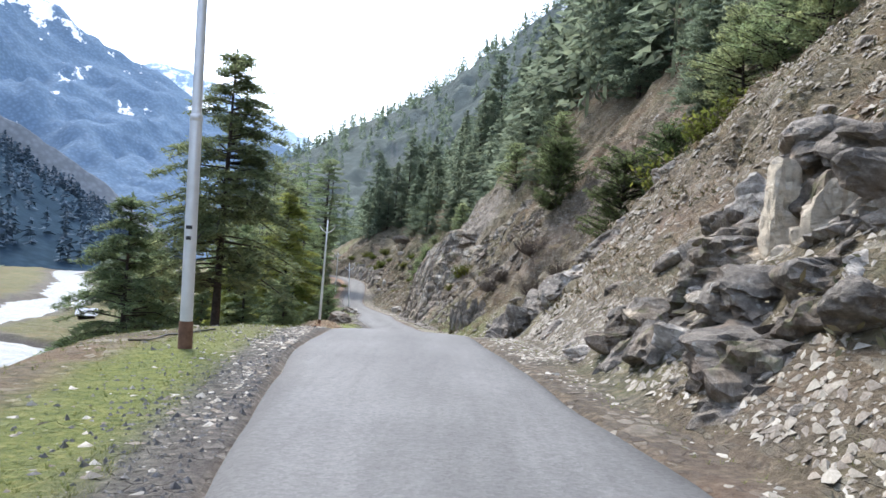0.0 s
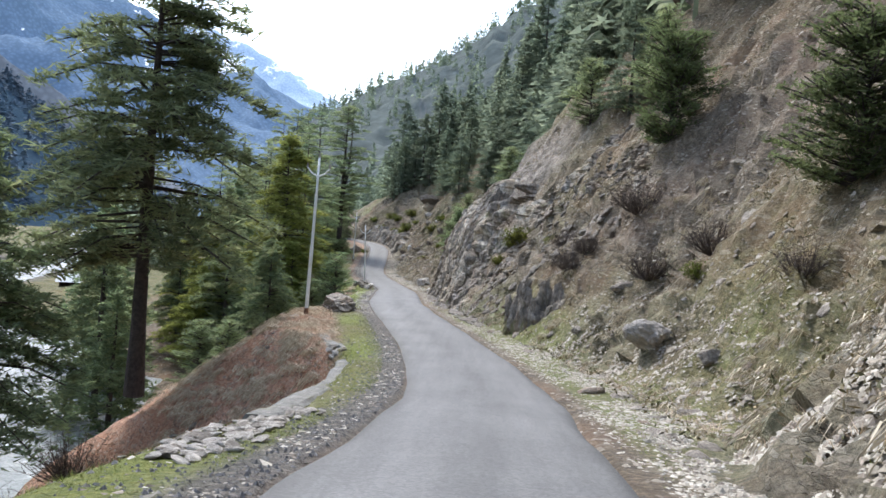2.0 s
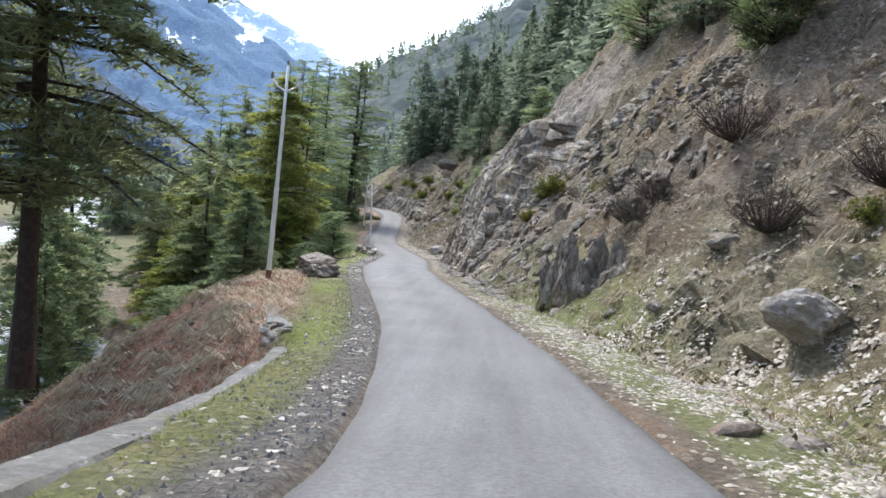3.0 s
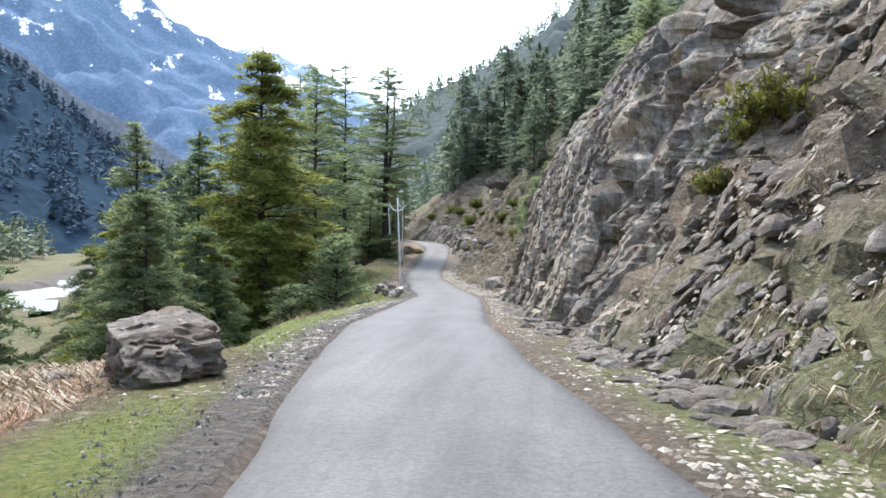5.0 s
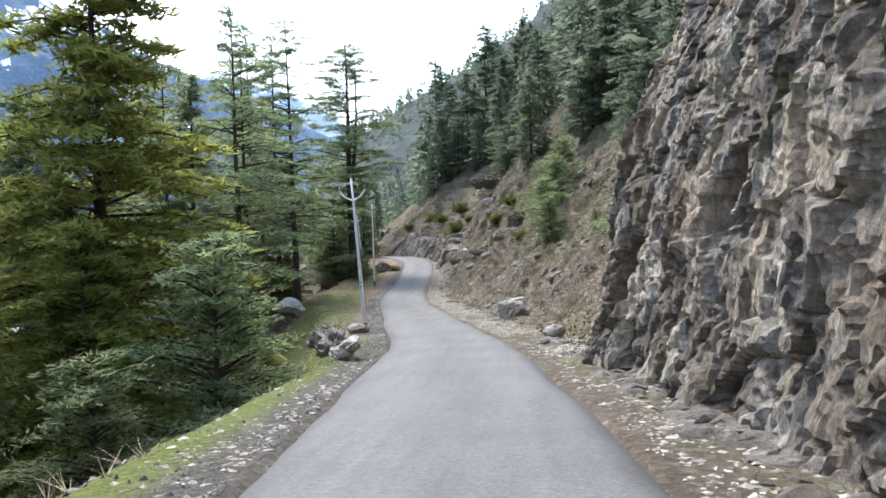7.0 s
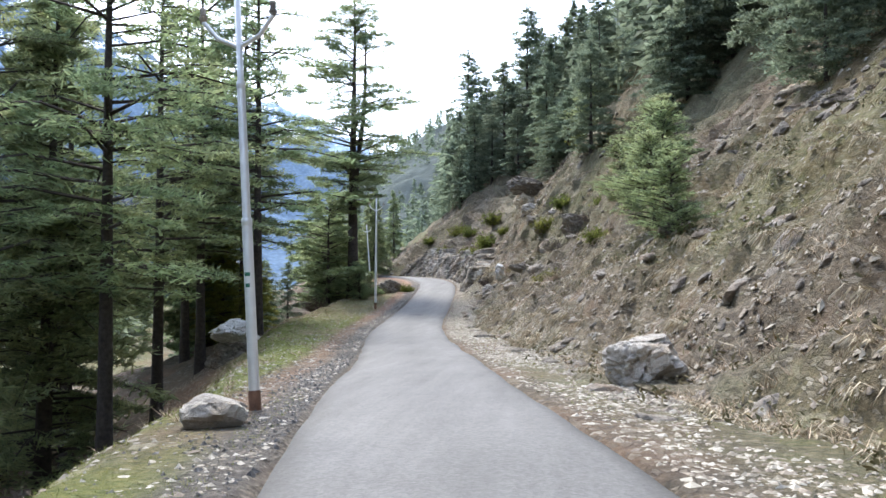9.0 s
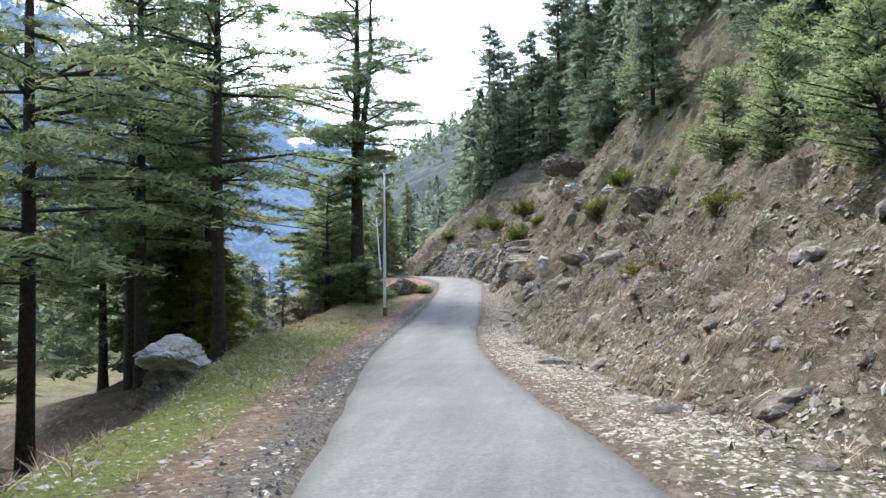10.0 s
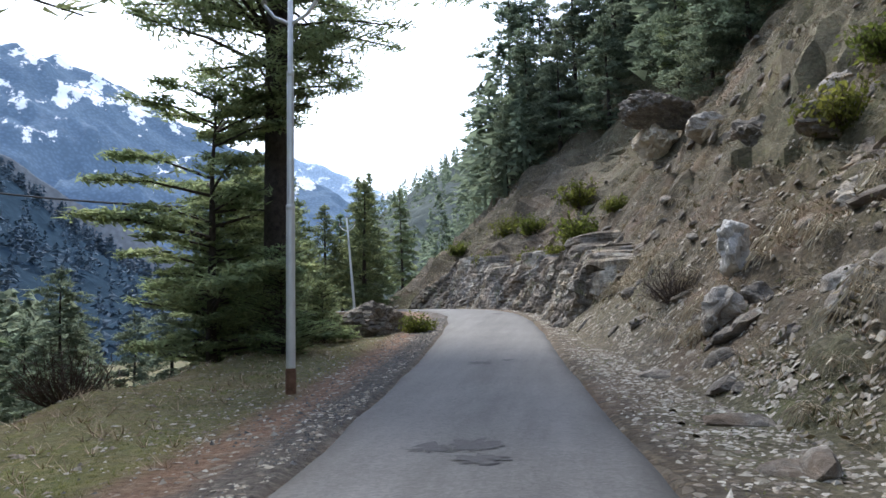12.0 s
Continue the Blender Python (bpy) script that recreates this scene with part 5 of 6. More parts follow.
# ---- shrubs ----
def shrub(name, label, spread, height, seed, twig_mat, leaf_mat=None, leaves=0, stems=60):
    """A shrub of thin forking stems, bare or with small leaves."""
    rng = np.random.default_rng(seed)
    top = empty(name)
    pieces, tips = [], []
    for k in range(stems):
        ang, out = rng.uniform(0, 2 * np.pi), rng.uniform(0.05, 1) ** 0.7 * spread
        t = np.linspace(0, 1, 4)[:, None]
        way = np.array([math.cos(ang), math.sin(ang), 0])
        tall_ = height * rng.uniform(0.5, 1.05) * (1.05 - 0.5 * (out / spread) ** 2)
        line = way * (0.1 * rng.random() + out * t**0.8) + np.array([0, 0, 1]) * tall_ * t**1.2 + rng.normal(0, 0.05, (4, 3)) * t
        pieces.append(cone_tube(line, [0.014, 0.011, 0.008, 0.003], 3))
        for q in range(4):
            f0 = rng.uniform(0.3, 1)
            a = np.array([np.interp(f0, t[:, 0], line[:, w]) for w in range(3)])
            b = a + np.array([rng.normal(0, 0.3), rng.normal(0, 0.3), rng.uniform(-0.05, 0.4)]) * height * 0.5
            pieces.append(cone_tube([a, (a + b) / 2 + rng.normal(0, 0.03, 3), b], [0.008, 0.006, 0.002], 3))
            tips.append(b)
        tips.append(line[-1])
    v, f = gather(pieces)
    mesh_object("stem", v, f, twig_mat, top)
    if leaves:
        tips = np.array(tips)
        c = tips[rng.integers(0, len(tips), leaves)] * rng.uniform(0.55, 1.05, (leaves, 1)) + rng.normal(0, 0.09, (leaves, 3))
        ax, sd = unit(rng.normal(0, 1, (leaves, 3)) + np.array([0, 0, 0.5])), unit(rng.normal(0, 1, (leaves, 3)))
        v, f = diamonds(c, ax, unit(np.cross(ax, sd)), rng.uniform(0.08, 0.2, leaves), rng.uniform(0.04, 0.09, leaves))
        mesh_object("foliage", v, f, leaf_mat, top)
    return tagged(top, label, "shrub")


TWIG = simple("bare_twigs", [(0.3, (0.04, 0.028, 0.022)), (0.7, (0.1, 0.075, 0.06))], 5, 0.95)
LEAF = needle_material("yellow_green_leaves", (0.07, 0.088, 0.022), (0.13, 0.145, 0.035), (0.21, 0.205, 0.05))
dry = stand(shrub("bare_shrub", "bare brown twiggy shrub on the slope", 1.1, 1.3, 51, TWIG, None, 0, 110), 2.9, 52.3)
leafy = stand(shrub("leafy_shrub", "yellow-green leafy shrub on the slope", 0.9, 1.0, 52, TWIG, LEAF, 1500, 36), 1.1, 62.8)
for k, (x, y, s) in enumerate([(5.2, 51.0, 1.25), (3.5, 52.6, 0.8), (6.4, 37.5, 0.8), (4.8, 46.5, 1.0), (-16.6, 45.5, 1.7), (-15.6, 47.5, 1.5), (-15.4, 31, 1.4), (6.2, 44, 1.0), (2.9, 55.8, 0.8), (-13, 28.5, 1.5), (-17, 38, 1.5), (-12.5, 145, 0.8), (-7.6, 133, 0.8), (-24, 140, 1.0), (-20.4, 37, 1.8), (-5.5, 137, 0.7)]):
    another(dry, x, y, s, k * 60)
for k, (x, y, s) in enumerate([(0.9, 63.2, 0.7), (2.6, 58.4, 0.6), (-7.9, 124.0, 0.9), (-8.2, 146.2, 1.3), (-6.9, 146.6, 1.2), (-5.0, 158.6, 1.5), (-14.3, 166.6, 1.7), (5.6, 43.2, 0.6), (-18.2, 86.4, 2.2), (8.1, 29.2, 1.6), (9.2, 28.4, 1.5), (9.9, 27.4, 1.3), (-5.9, 122.5, 0.8), (-4.6, 140, 0.9), (-20.0, 153.0, 0.8), (-16, 70, 1.6), (0.2, 63, 0.6), (-12.6, 75, 1.3), (-11.4, 80.2, 0.7), (-11.9, 84.0, 0.8), (-12.6, 87.6, 0.7), (-15.2, 167.5, 1.3), (-16.8, 171.5, 1.2), (-14.0, 172.5, 1.6), (-19.8, 176.5, 1.2), (-18.4, 179.0, 1.5), (-12.4, 165.0, 0.9), (-22.4, 182.5, 1.1), (-17.0, 176.0, 1.3)]):
    another(leafy, x, y, s, k * 47)


another(leafy, -17.6, 85.4, 2.1, 30, z=-5.4, label="bright yellow-green bush below the road edge")


# ---- loose stones and grass ----
def scattered(name, label, places, sizes, mat, seed, flat=0.35):
    """Loose stones: one joined mesh of small chips."""
    rng = np.random.default_rng(seed)
    n = len(places)
    d = np.array([(1, 0, -0.5), (0, 1, -0.5), (-1, 0, -0.5), (0, -1, -0.5), (0.1, 0.1, 1)], float)
    f = np.array([(0, 1, 4), (1, 2, 4), (2, 3, 4), (3, 0, 4)])
    n0 = rng.normal(0, 1, (n, len(d), 1)) * 0.22 + 1
    turn, tip = rng.uniform(0, 2 * np.pi, n), rng.normal(0, 0.16, (n, 2))
    v = d[None] * n0 * np.stack([sizes * rng.uniform(0.8, 1.5, n), sizes * rng.uniform(0.6, 1.0, n), sizes * flat * rng.uniform(0.6, 1.6, n)], -1)[:, None] * 0.5
    c, s = np.cos(turn)[:, None], np.sin(turn)[:, None]
    x, y = v[..., 0] * c - v[..., 1] * s, v[..., 0] * s + v[..., 1] * c
    gx = np.clip((land(places[:, 0] + 0.4, places[:, 1], False) - land(places[:, 0] - 0.4, places[:, 1], False)) / 0.8, 0, 0.9)
    x, y = x * (1 - 0.35 * gx[:, None]), y * (1 + 0.2 * gx[:, None])
    z = v[..., 2] + x * (tip[:, :1] + 0.85 * gx[:, None]) + y * tip[:, 1:]
    out = np.stack([x, y, z], -1) + places[:, None]
    faces = (f[None] + (np.arange(n) * len(d))[:, None, None]).reshape(-1, 3)
    return tagged(mesh_object(name, out.reshape(-1, 3), faces, mat), label, "stones", kind="stuff")


def chip_material(name="slate_chips", tone=1.0, warm=1.0):
    m, n, l, b = material(name)
    geo = n.new("ShaderNodeNewGeometry")
    col = ramp(n, l, geo.outputs["Random Per Island"], [(0.0, (0.15, 0.105, 0.072)), (0.25, (0.31, 0.25, 0.18)), (0.5, (0.5, 0.46, 0.37)), (0.75, (0.66, 0.62, 0.52)), (1.0, (0.8, 0.77, 0.68))])
    col = blend(n, l, 1.0, col, (tone, tone * (1 - 0.04 * warm), tone * (1 - 0.12 * warm)), "MULTIPLY")
    l.new(blend(n, l, 0.4, col, ramp(n, l, noise_node(n, l, 25, 4, 0.7, coords_of(n)), [(0.3, (0.1, 0.09, 0.08)), (0.7, (0.5, 0.46, 0.4))])), b.inputs["Base Color"])
    b.inputs["Roughness"].default_value = 0.9
    return m


CHIP = chip_material("slate_chips", 0.78, 0.4)
SLOPE_CHIP = chip_material("slope_stones", 0.62)
TALUS_CHIP = chip_material("talus_slate", 0.5)
GRAVEL = simple("dark_gravel", [(0.3, (0.06, 0.058, 0.058)), (0.55, (0.15, 0.145, 0.14)), (0.72, (0.36, 0.35, 0.33))], 14, 0.9)


def spread(n, y0, y1, u_of, seed):
    r = np.random.default_rng(seed)
    y = r.uniform(y0, y1, n)
    u = u_of(r, n)
    keep = value_noise(y * 0.45, u * 0.8, 0, seed) + 0.7 * value_noise(y * 1.5, u * 2.0, 0, seed + 1) > r.uniform(-0.8, 0.7, n)
    y, u = y[keep], u[keep]
    x = hill_x(y) + u
    return np.stack([x, y, land(x, y)], -1), r


p, r = spread(54000, 1, 170, lambda r, n: 1.75 + r.gamma(1.6, 1.0, n), 501)
high = p[:, 0] - hill_x(p[:, 1]) > np.where(p[:, 1] < 28, 2.7, 4.2)
size = 0.05 + 0.12 * r.random(len(p)) ** 2.2
scattered("loose_stones", "pale slate chips strewn along the slope foot", p[~high], size[~high], CHIP, 1, 0.22)
scattered("slope_chips", "brownish slate chips lying up the slope", p[high], size[high], SLOPE_CHIP, 18, 0.3)
p, r = spread(36000, 2, 32, lambda r, n: 2.5 + 9 * r.random(n) ** 1.3, 571)
q, r = spread(26000, 96, 148, lambda r, n: 3.0 + 9 * r.random(n) ** 1.3, 573)
w, r = spread(16000, 30, 66, lambda r, n: 3.2 + 9 * r.random(n) ** 1.2, 575)
p = np.concatenate([p, q, w])
scattered("talus_chips", "flat brown and pale slate pieces covering the slope", p, 0.045 + 0.17 * np.random.default_rng(6).random(len(p)) ** 3, TALUS_CHIP, 21, 0.3)
p1, r = spread(36000, 26, 56, lambda r, n: 1.9 + r.gamma(2.2, 1.0, n), 561)
p2, r = spread(14000, 92, 146, lambda r, n: 1.8 + r.gamma(2.0, 0.8, n), 563)
p3, r = spread(10000, 0, 160, lambda r, n: -1.75 - r.gamma(1.5, 0.28, n), 565)
p4, r = spread(7000, 92, 158, lambda r, n: -2.4 - r.gamma(2.0, 1.0, n), 567)
p = np.concatenate([p1, p2, p3, p4])
p = p[(p[:, 1] < 48.5) | (p[:, 1] > 56)]
scattered("pale_chips", "dense pale slate litter over the verges", p, 0.05 + 0.11 * np.random.default_rng(4).random(len(p)) ** 2.4, CHIP, 11, 0.25)
p, r = spread(24000, 1, 186, lambda r, n: r.uniform(3.5, 16, n), 503)
scattered("slope_stones", "broken stones scattered over the hillside", p, 0.035 + 0.2 * r.random(len(p)) ** 4, SLOPE_CHIP, 2, 0.5)
p, r = spread(26000, 1, 160, lambda r, n: -1.72 - r.gamma(1.4, 0.45, n), 505)
scattered("verge_gravel", "grey gravel along the asphalt edge", p, 0.03 + 0.07 * r.random(len(p)) ** 2, GRAVEL, 3, 0.5)
p, r = spread(9000, 1, 160, lambda r, n: -2 - r.uniform(0, 6, n), 507)
scattered("verge_stones", "pale stones lying in the verge grass", p, 0.04 + 0.12 * r.random(len(p)) ** 3, CHIP, 4, 0.4)


def rubble(name, label, places, sizes, mat, seed, level=2):
    """Broken rocks half sunk in the slope, joined into one mesh."""
    rng = np.random.default_rng(seed)
    shapes = [hewn((1.5, 1.1, 0.55), seed + k, level, 8) for k in range(9)]
    pieces = []
    slope = (land(places[:, 0] + 0.3, places[:, 1]) - land(places[:, 0] - 0.3, places[:, 1])) / 0.6
    for p, s, g in zip(places, sizes, slope):
        v, f = shapes[rng.integers(0, 9)]
        turn = np.array(Matrix.Rotation(-math.atan(g) * rng.uniform(0.6, 1.1), 3, "Y") @ Matrix.Rotation(rng.uniform(0, 6.3), 3, "Z") @ Matrix.Rotation(rng.normal(0, 0.3), 3, "X"))
        pieces.append((v @ turn.T * s + p - np.array([0, 0, 0.06 * s]), f))
    v, f = gather(pieces)
    return tagged(mesh_object(name, v, f, mat), label, "stones", kind="stuff")


p, r = spread(1900, 1, 186, lambda r, n: 2.7 + 13 * r.random(n) ** 1.4, 541)
p = p[(p[:, 1] < 59) | (p[:, 1] > 86)]
rubble("slope_rocks", "broken rocks half buried in the hillside", p, 0.12 + 0.5 * r.random(len(p)) ** 4, ROCK, 12)
p, r = spread(1300, 56, 90, lambda r, n: 2.3 + r.gamma(1.8, 0.4, n), 543)
q, r2 = spread(1100, 52.5, 62.5, lambda r, n: 2.6 + 7 * r.random(n) ** 1.1, 545)
rubble("talus_rubble", "grey broken blocks heaped under the slope", q, 0.12 + 0.42 * r2.random(len(q)) ** 2.6, ROCK, 23)
q, r2 = spread(1100, 98, 165, lambda r, n: 3.0 + 12 * r.random(n) ** 1.2, 549)
rubble("scree_rocks", "dark rocks poking out of the stony slope", q, 0.12 + 0.55 * r2.random(len(q)) ** 3.5, ROCK, 19)
q, r2 = spread(700, 24, 64, lambda r, n: -4.0 - 6 * r.random(n), 547)
rubble("bank_rubble", "stones half sunk in the brown river bank", q, 0.08 + 0.3 * r2.random(len(q)) ** 3, ROCK, 17)
rubble("cliff_foot_rubble", "fallen rubble along the foot of the cliff", p, 0.07 + 0.36 * r.random(len(p)) ** 3, ROCK, 13)


def tufts(name, label, places, blades, height, mat, seed, lean=0.5, thin=0.06):
    rng = np.random.default_rng(seed)
    n = len(places)
    h = height * rng.uniform(0.5, 1.2, (n, blades, 1))
    ang = rng.uniform(0, 2 * np.pi, (n, blades, 1))
    out = np.concatenate([np.cos(ang), np.sin(ang), np.zeros_like(ang)], -1)
    base = places[:, None] + out * rng.uniform(0, 0.35, (n, blades, 1)) * height
    side = np.concatenate([-np.sin(ang), np.cos(ang), np.zeros_like(ang)], -1) * height * thin
    tip = base + out * h * lean * rng.uniform(0.3, 1.6, (n, blades, 1)) + np.array([0, 0, 1]) * h
    v = np.stack([base - side, base + side, tip], 2).reshape(-1, 3)
    v[:, 2] -= 0.01
    return tagged(mesh_object(name, v, np.arange(len(v)).reshape(-1, 3), mat), label, "grass", kind="stuff")


def blade_material(name, a, b_, c_):
    m, n, l, b = material(name)
    geo = n.new("ShaderNodeNewGeometry")
    l.new(ramp(n, l, geo.outputs["Random Per Island"], [(0.0, a), (0.5, b_), (1.0, c_)]), b.inputs["Base Color"])
    b.inputs["Roughness"].default_value = 0.8
    return m


TURF = blade_material("verge_grass", (0.07, 0.1, 0.012), (0.15, 0.19, 0.024), (0.3, 0.29, 0.065))
STRAW = blade_material("dry_grass", (0.14, 0.09, 0.055), (0.32, 0.235, 0.15), (0.52, 0.42, 0.29))
p1, r = spread(18000, 0, 60, lambda r, n: -2.3 - r.uniform(0, 1, n) ** 1.3 * 3.0, 511)
p2, r = spread(6000, 58, 100, lambda r, n: -1.9 - r.uniform(0, 1.9, n), 513)
p3, r = spread(18000, 94, 150, lambda r, n: -3.2 - r.uniform(0, 5.5, n), 515)
p4, r = spread(5000, 1, 150, lambda r, n: 1.9 + r.gamma(1.3, 1.0, n), 517)
tufts("verge_turf", "short green verge grass", np.concatenate([p1, p2, p3, p4]), 7, 0.05, TURF, 5, 0.9, 0.045)
BRACKEN = blade_material("dead_bracken", (0.26, 0.125, 0.07), (0.46, 0.26, 0.155), (0.62, 0.43, 0.3))
p, r = spread(9000, 26, 63, lambda r, n: -3.9 - r.uniform(0, 8, n), 527)
tufts("dead_bracken", "reddish brown dead bracken on the river bank", p, 7, 0.13, BRACKEN, 16, 2.0, 0.07)
p1, r = spread(20000, 1, 188, lambda r, n: 3.6 + 13 * r.random(n) ** 1.3, 521)
p2, r = spread(9000, 26, 60, lambda r, n: -3.9 - r.uniform(0, 7, n), 523)
p3, r = spread(5000, 60, 165, lambda r, n: -3 - r.uniform(0, 8, n), 525)
tufts("dry_grass_tufts", "straw-coloured dry grass tufts on the slopes", np.concatenate([p1, p2, p3]), 9, 0.17, STRAW, 6, 1.7, 0.035)


def straw_clumps(places, seed):
    rng = np.random.default_rng(seed)
    n, k = len(places), 26
    h = rng.uniform(0.2, 0.5, (n, 1, 1)) * rng.uniform(0.6, 1.2, (n, k, 1))
    base = places[:, None] + rng.normal(0, 1, (n, k, 3)) * np.array([0.1, 0.14, 0.03])
    fall = np.concatenate([-rng.uniform(0.4, 1.0, (n, k, 1)), rng.normal(0, 0.35, (n, k, 1)), rng.uniform(-0.75, -0.1, (n, k, 1))], -1)
    knee = base + h * np.array([-0.2, 0, 0.3]) + h * fall * 0.25
    side = rng.normal(0, 1, (n, k, 3)) * np.array([0.3, 1, 0.3]) * 0.009
    v = np.stack([base - side, base + side, knee + side, knee - side, knee - side, knee + side, base + h * fall + np.array([0, 0, 0.04]), base + h * fall], 2)
    faces = np.arange(v.size // 3).reshape(-1, 4)
    return tagged(mesh_object("straw_clumps", v.reshape(-1, 3), faces, STRAW_PALE), "pale dead grass hanging in clumps down the slope", "grass", kind="stuff")


STRAW_PALE = blade_material("pale_straw", (0.28, 0.22, 0.14), (0.46, 0.39, 0.27), (0.62, 0.55, 0.41))
p, r = spread(1500, 24, 160, lambda r, n: 3.6 + 8 * r.random(n) ** 1.3, 551)
q, r = spread(2600, 29, 62, lambda r, n: -3.7 - 6 * r.random(n), 553)
straw_clumps(np.concatenate([p[(p[:, 1] < 60) | (p[:, 1] > 88)], q]), 15)
p, r = spread(6200, 2, 190, lambda r, n: r.uniform(3.2, 17, n), 531)
q = np.repeat(p, 14, 0) + np.random.default_rng(9).normal(0, 1, (len(p) * 14, 3)) * np.array([0.16, 0.16, 0.07]) + np.array([0, 0, 0.08])
rs = np.random.default_rng(10)
ax = unit(rs.normal(0, 1, q.shape) + np.array([0, 0, 0.4]))
v, f = diamonds(q, ax, unit(np.cross(ax, rs.normal(0, 1, q.shape))), rs.uniform(0.06, 0.18, len(q)), rs.uniform(0.02, 0.06, len(q)))
SCRUB = blade_material("low_scrub", (0.06, 0.065, 0.025), (0.15, 0.13, 0.06), (0.24, 0.18, 0.09))
tagged(mesh_object("low_scrub", v, f, SCRUB), "low brownish green scrub between the stones", "scrub", kind="stuff")


# ---- power poles ----
def power_pole(x, y, z, height, lean, turn=0, label="slim galvanised steel electricity pole with a V-shaped crossarm", low=0.085, collar=0.2, mark=None):
    top = empty("power_pole", pose(x, y, z, lean[0], lean[1], turn))
    tagged(top, label, "power pole", "poles along the road")
    seg = [(-0.4, low), (height * 0.42, low * 0.95), (height * 0.43, low * 0.8), (height * 0.75, low * 0.76), (height * 0.76, low * 0.6), (height, low * 0.56), (height + 0.01, 0.005)]
    v, f = cone_tube([(0, 0, a) for a, _ in seg], [r for _, r in seg], 14)
    mesh_object("shaft", v, f, STEEL, top, True)
    v, f = cone_tube([(0, 0, -0.3), (0, 0, collar), (0, 0, collar + 0.03)], [low + 0.012, low + 0.01, low], 14)
    tagged(mesh_object("base_collar", v, f, RUST, top, True), "rusty lower collar")
    if mark:
        # two short painted marks round the front of the shaft
        for h, wide in ((1.62, 0.5), (1.47, 0.4)):
            bm = bmesh.new()
            ang = np.linspace(-wide, wide, 6) - math.pi / 2
            rows = [[bm.verts.new(((low + 0.004) * math.cos(a), (low + 0.004) * math.sin(a), h + dz)) for a in ang] for dz in (0.0, 0.05)]
            for q in range(5):
                bm.faces.new((rows[0][q], rows[0][q + 1], rows[1][q + 1], rows[1][q]))
            part("painted_mark", bm, mark, top, "small smeared painted mark")
    for h, girth in ((0.42, 1.0), (0.755, 0.82)):
        v, f = cone_tube([(0, 0, height * h - 0.05), (0, 0, height * h - 0.045), (0, 0, height * h + 0.045), (0, 0, height * h + 0.05)], [low * girth * 0.94, low * girth, low * girth, low * girth * 0.94], 14)
        mesh_object("joint_band", v, f, STEEL, top, True)
    for s in (-1, 1):
        v, f = cone_tube([(0, 0, height - 0.85), (s * 0.3, 0, height - 0.7), (s * 0.5, 0, height - 0.45)], [0.035, 0.035, 0.035], 6)
        arm = mesh_object("crossarm", v, f, STEEL, top, True)
        v, f = cone_tube([(s * 0.5, 0, height - 0.46), (s * 0.5, 0, height - 0.4), (s * 0.5, 0, height - 0.34), (s * 0.5, 0, height - 0.26)], [0.03, 0.065, 0.035, 0.045], 8)
        mesh_object("insulator", v, f, PALE_ROCK, arm, True)
    v, f = cone_tube([(0, 0, height), (0, 0, height + 0.08), (0, 0, height + 0.16)], [0.03, 0.06, 0.04], 8)
    mesh_object("insulator", v, f, PALE_ROCK, top, True)
    return top


GREEN_PAINT = simple("green_paint", [(0.3, (0.02, 0.12, 0.08)), (0.7, (0.05, 0.22, 0.15))], 9, 0.6)
BLACK_PAINT = simple("black_paint", [(0.3, (0.02, 0.02, 0.022)), (0.7, (0.06, 0.06, 0.06))], 9, 0.6)
power_pole(-3.63, 11.2, float(land(-3.63, 11.2)) + 0.05, 7.6, (0, -1.2), low=0.09, collar=0.3, mark=BLACK_PAINT)
power_pole(-8.6, 54.4, -0.95, 7.0, (0, 1.0))
power_pole(-11.9, 97.2, -2.6, 5.6, (0, -3.0), label="slightly leaning galvanised electricity pole on the verge", low=0.074, collar=0.06, mark=GREEN_PAINT)
power_pole(-19.72, 139.95, -2.65, 7.3, (0, 0.5))
power_pole(-28.0, 174.6, float(land(-28.0, 174.6)), 6.0, (0, -4))


def cable(points, radius=0.045, label="sagging black overhead cable", category="cable"):
    v, f = cone_tube(points, [radius] * len(points), 5)
    ob = mesh_object("pipe" if category == "pipe" else "power_cable", v, f, simple("black_cable", [(0.3, (0.015, 0.015, 0.015)), (0.7, (0.03, 0.03, 0.03))], 9, 0.6), None, True)
    return tagged(ob, label, category)


t = np.linspace(0, 1, 16)
lie = np.c_[-4.75 + 0.55 * np.sqrt(t), 12.0 + 2.6 * t]
cable(np.c_[lie, land(lie[:, 0], lie[:, 1]) + 0.02], 0.014, "thin dark pipe lying across the verge grass", "pipe")
t = np.linspace(0, 1, 24)
cable(np.c_[-24.1 - 36 * t, 150.9 + 15.5 * t, 2.2 + 7.4 * t - 0.6 * 4 * t * (1 - t)])


# ---- worn patches in the asphalt ----
TAR = simple("dark_tar_patch", [(0.3, (0.035, 0.035, 0.038)), (0.7, (0.075, 0.075, 0.08))], 14, 0.85, 60, 0.4, 0.01)


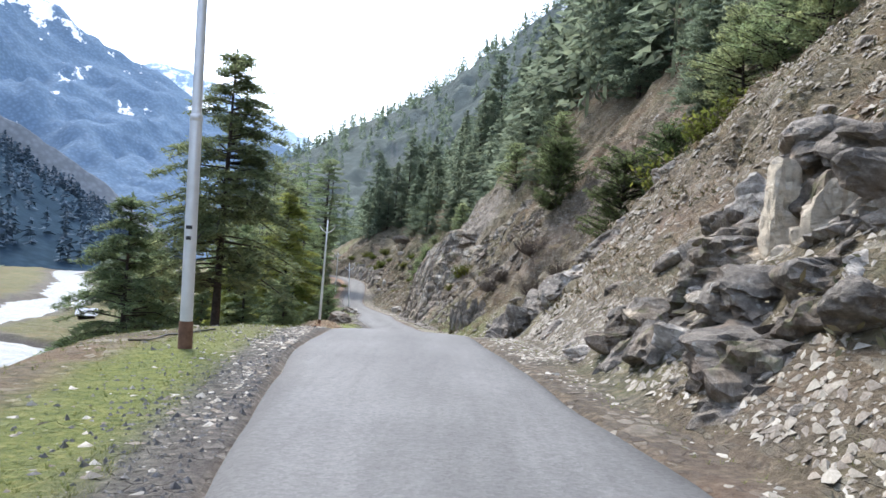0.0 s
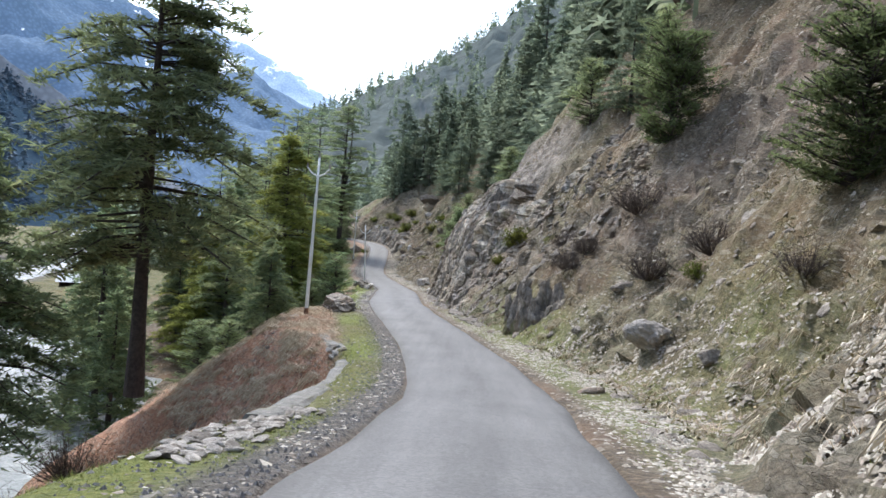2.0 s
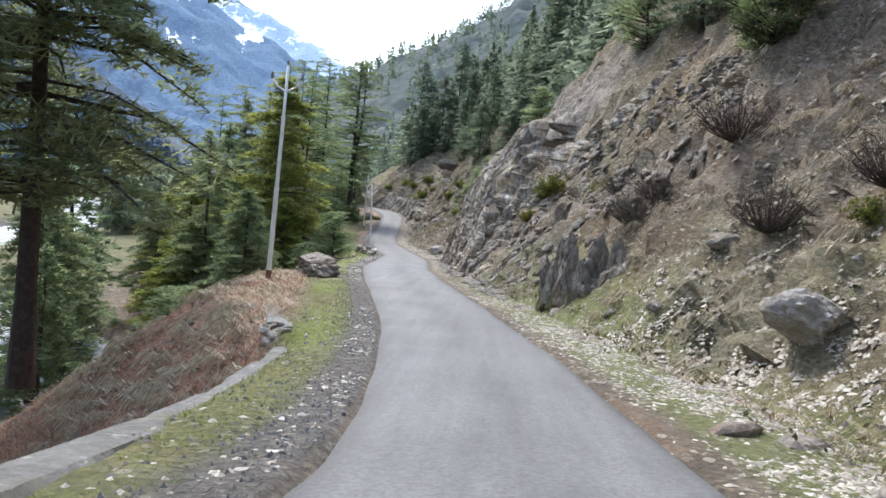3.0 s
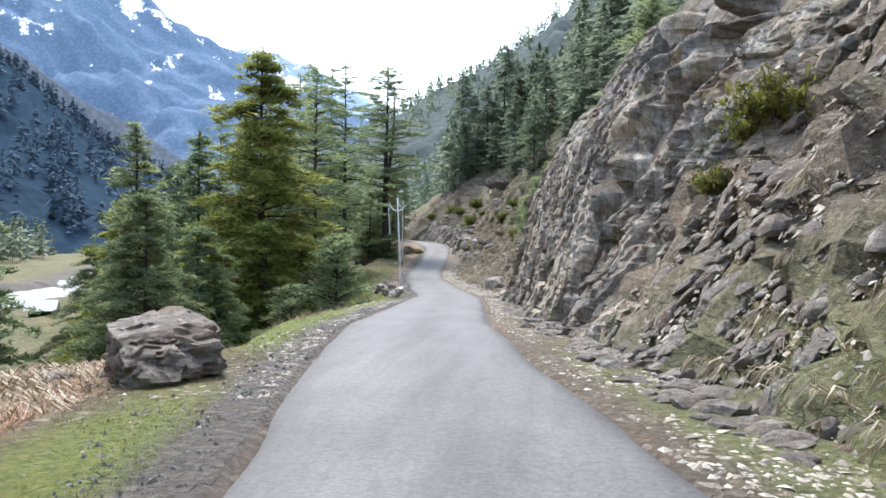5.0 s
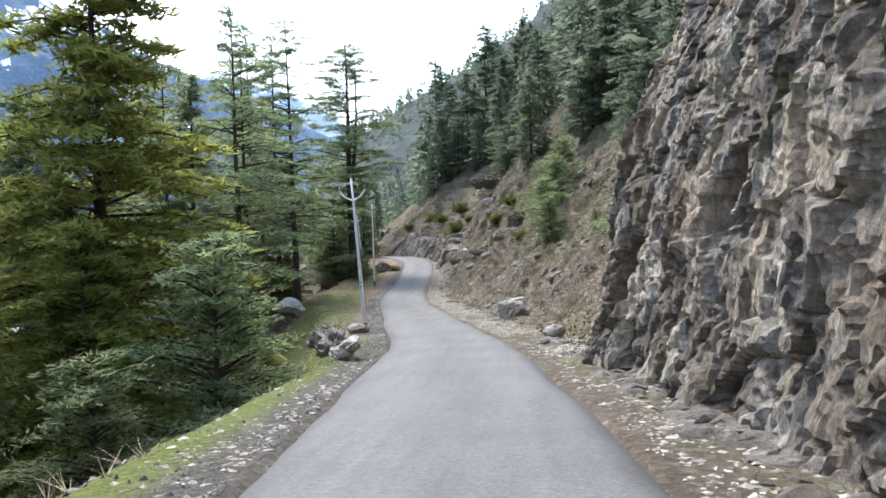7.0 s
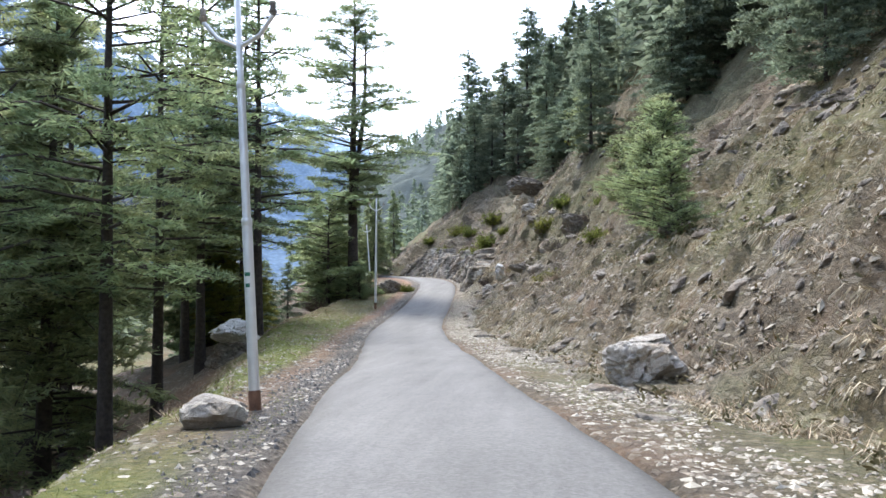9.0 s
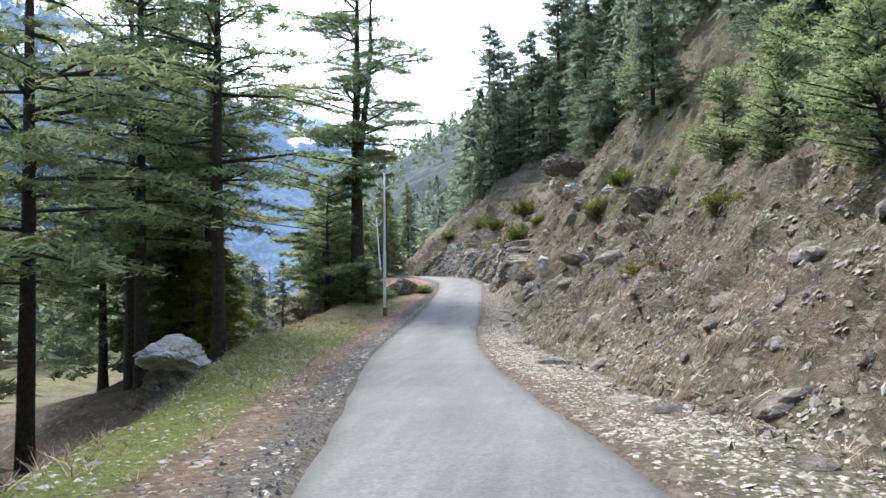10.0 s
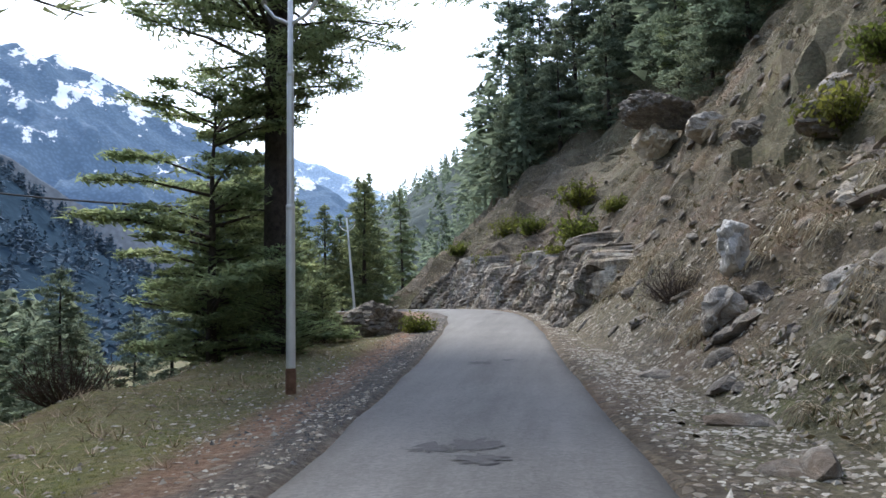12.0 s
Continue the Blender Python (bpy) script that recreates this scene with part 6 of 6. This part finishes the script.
def tar_patch(x, y, long, wide, seed):
    r = np.random.default_rng(seed)
    ang = np.linspace(0, 2 * np.pi, 28, endpoint=False)
    rad = 1 + 0.28 * r.normal(0, 1, 28)
    px, py = x + np.cos(ang) * wide * 0.5 * rad, y + np.sin(ang) * long * 0.5 * rad
    def top(a, b):
        v = (a - road_x(b)) / (ROAD_WIDE / 2)
        return road_z(b) + 0.05 - 0.05 * v**2 + 0.012 * value_noise(b * 0.4, v * 2, 0, 83) + 0.008
    ring = np.stack([px, py, top(px, py)], -1)
    verts = np.concatenate([[[x, y, float(top(x, np.float64(y)))]], ring])
    faces = np.array([(0, 1 + k, 1 + (k + 1) % 28) for k in range(28)])
    return tagged(mesh_object("tar_patch", verts, faces, TAR), "dark worn repair patch in the asphalt", "road patch", "patches in the asphalt")


for k, (x, y, a, b) in enumerate([(-16.3, 134.4, 0.5, 0.4), (-15.85, 134.5, 0.7, 0.5), (-15.7, 133.8, 0.4, 0.5), (-16.7, 142.9, 0.6, 0.5), (-16.2, 143.4, 0.3, 0.3), (-18.0, 161.6, 1.0, 0.5)]):
    tar_patch(x, y, a, b, 600 + k)


# ---- hut by the river ----
def river_hut(x, y):
    top = tagged(empty("hut", pose(x, y, float(land(x, y, False)), 0, 0, 20)), "tiny white-roofed shelter on the river meadow", "hut")
    WHITE = simple("white_sheet", [(0.3, (0.7, 0.71, 0.72)), (0.7, (0.85, 0.86, 0.87))], 2, 0.5)
    def slab(name, size, at, mat, tilt=0):
        bm = bmesh.new()
        bmesh.ops.create_cube(bm, size=1)
        bmesh.ops.scale(bm, vec=size, verts=bm.verts)
        bmesh.ops.bevel(bm, geom=bm.edges[:], offset=0.03, segments=1)
        bmesh.ops.rotate(bm, verts=bm.verts, matrix=Matrix.Rotation(radians(tilt), 3, "X"))
        bmesh.ops.translate(bm, verts=bm.verts, vec=at)
        part(name, bm, mat, top)
    slab("roof", (3.4, 1.7, 0.08), (0, -0.6, 1.25), WHITE, 42)
    slab("roof", (3.4, 1.7, 0.08), (0, 0.62, 1.25), WHITE, -42)
    slab("wall", (2.4, 0.12, 1.0), (0, 0.8, 0.35), BARK)
    slab("wall", (0.12, 1.5, 1.0), (-1.2, 0, 0.35), BARK)
    slab("wall", (0.12, 1.5, 1.0), (1.2, 0, 0.35), BARK)


river_hut(-59, 131)
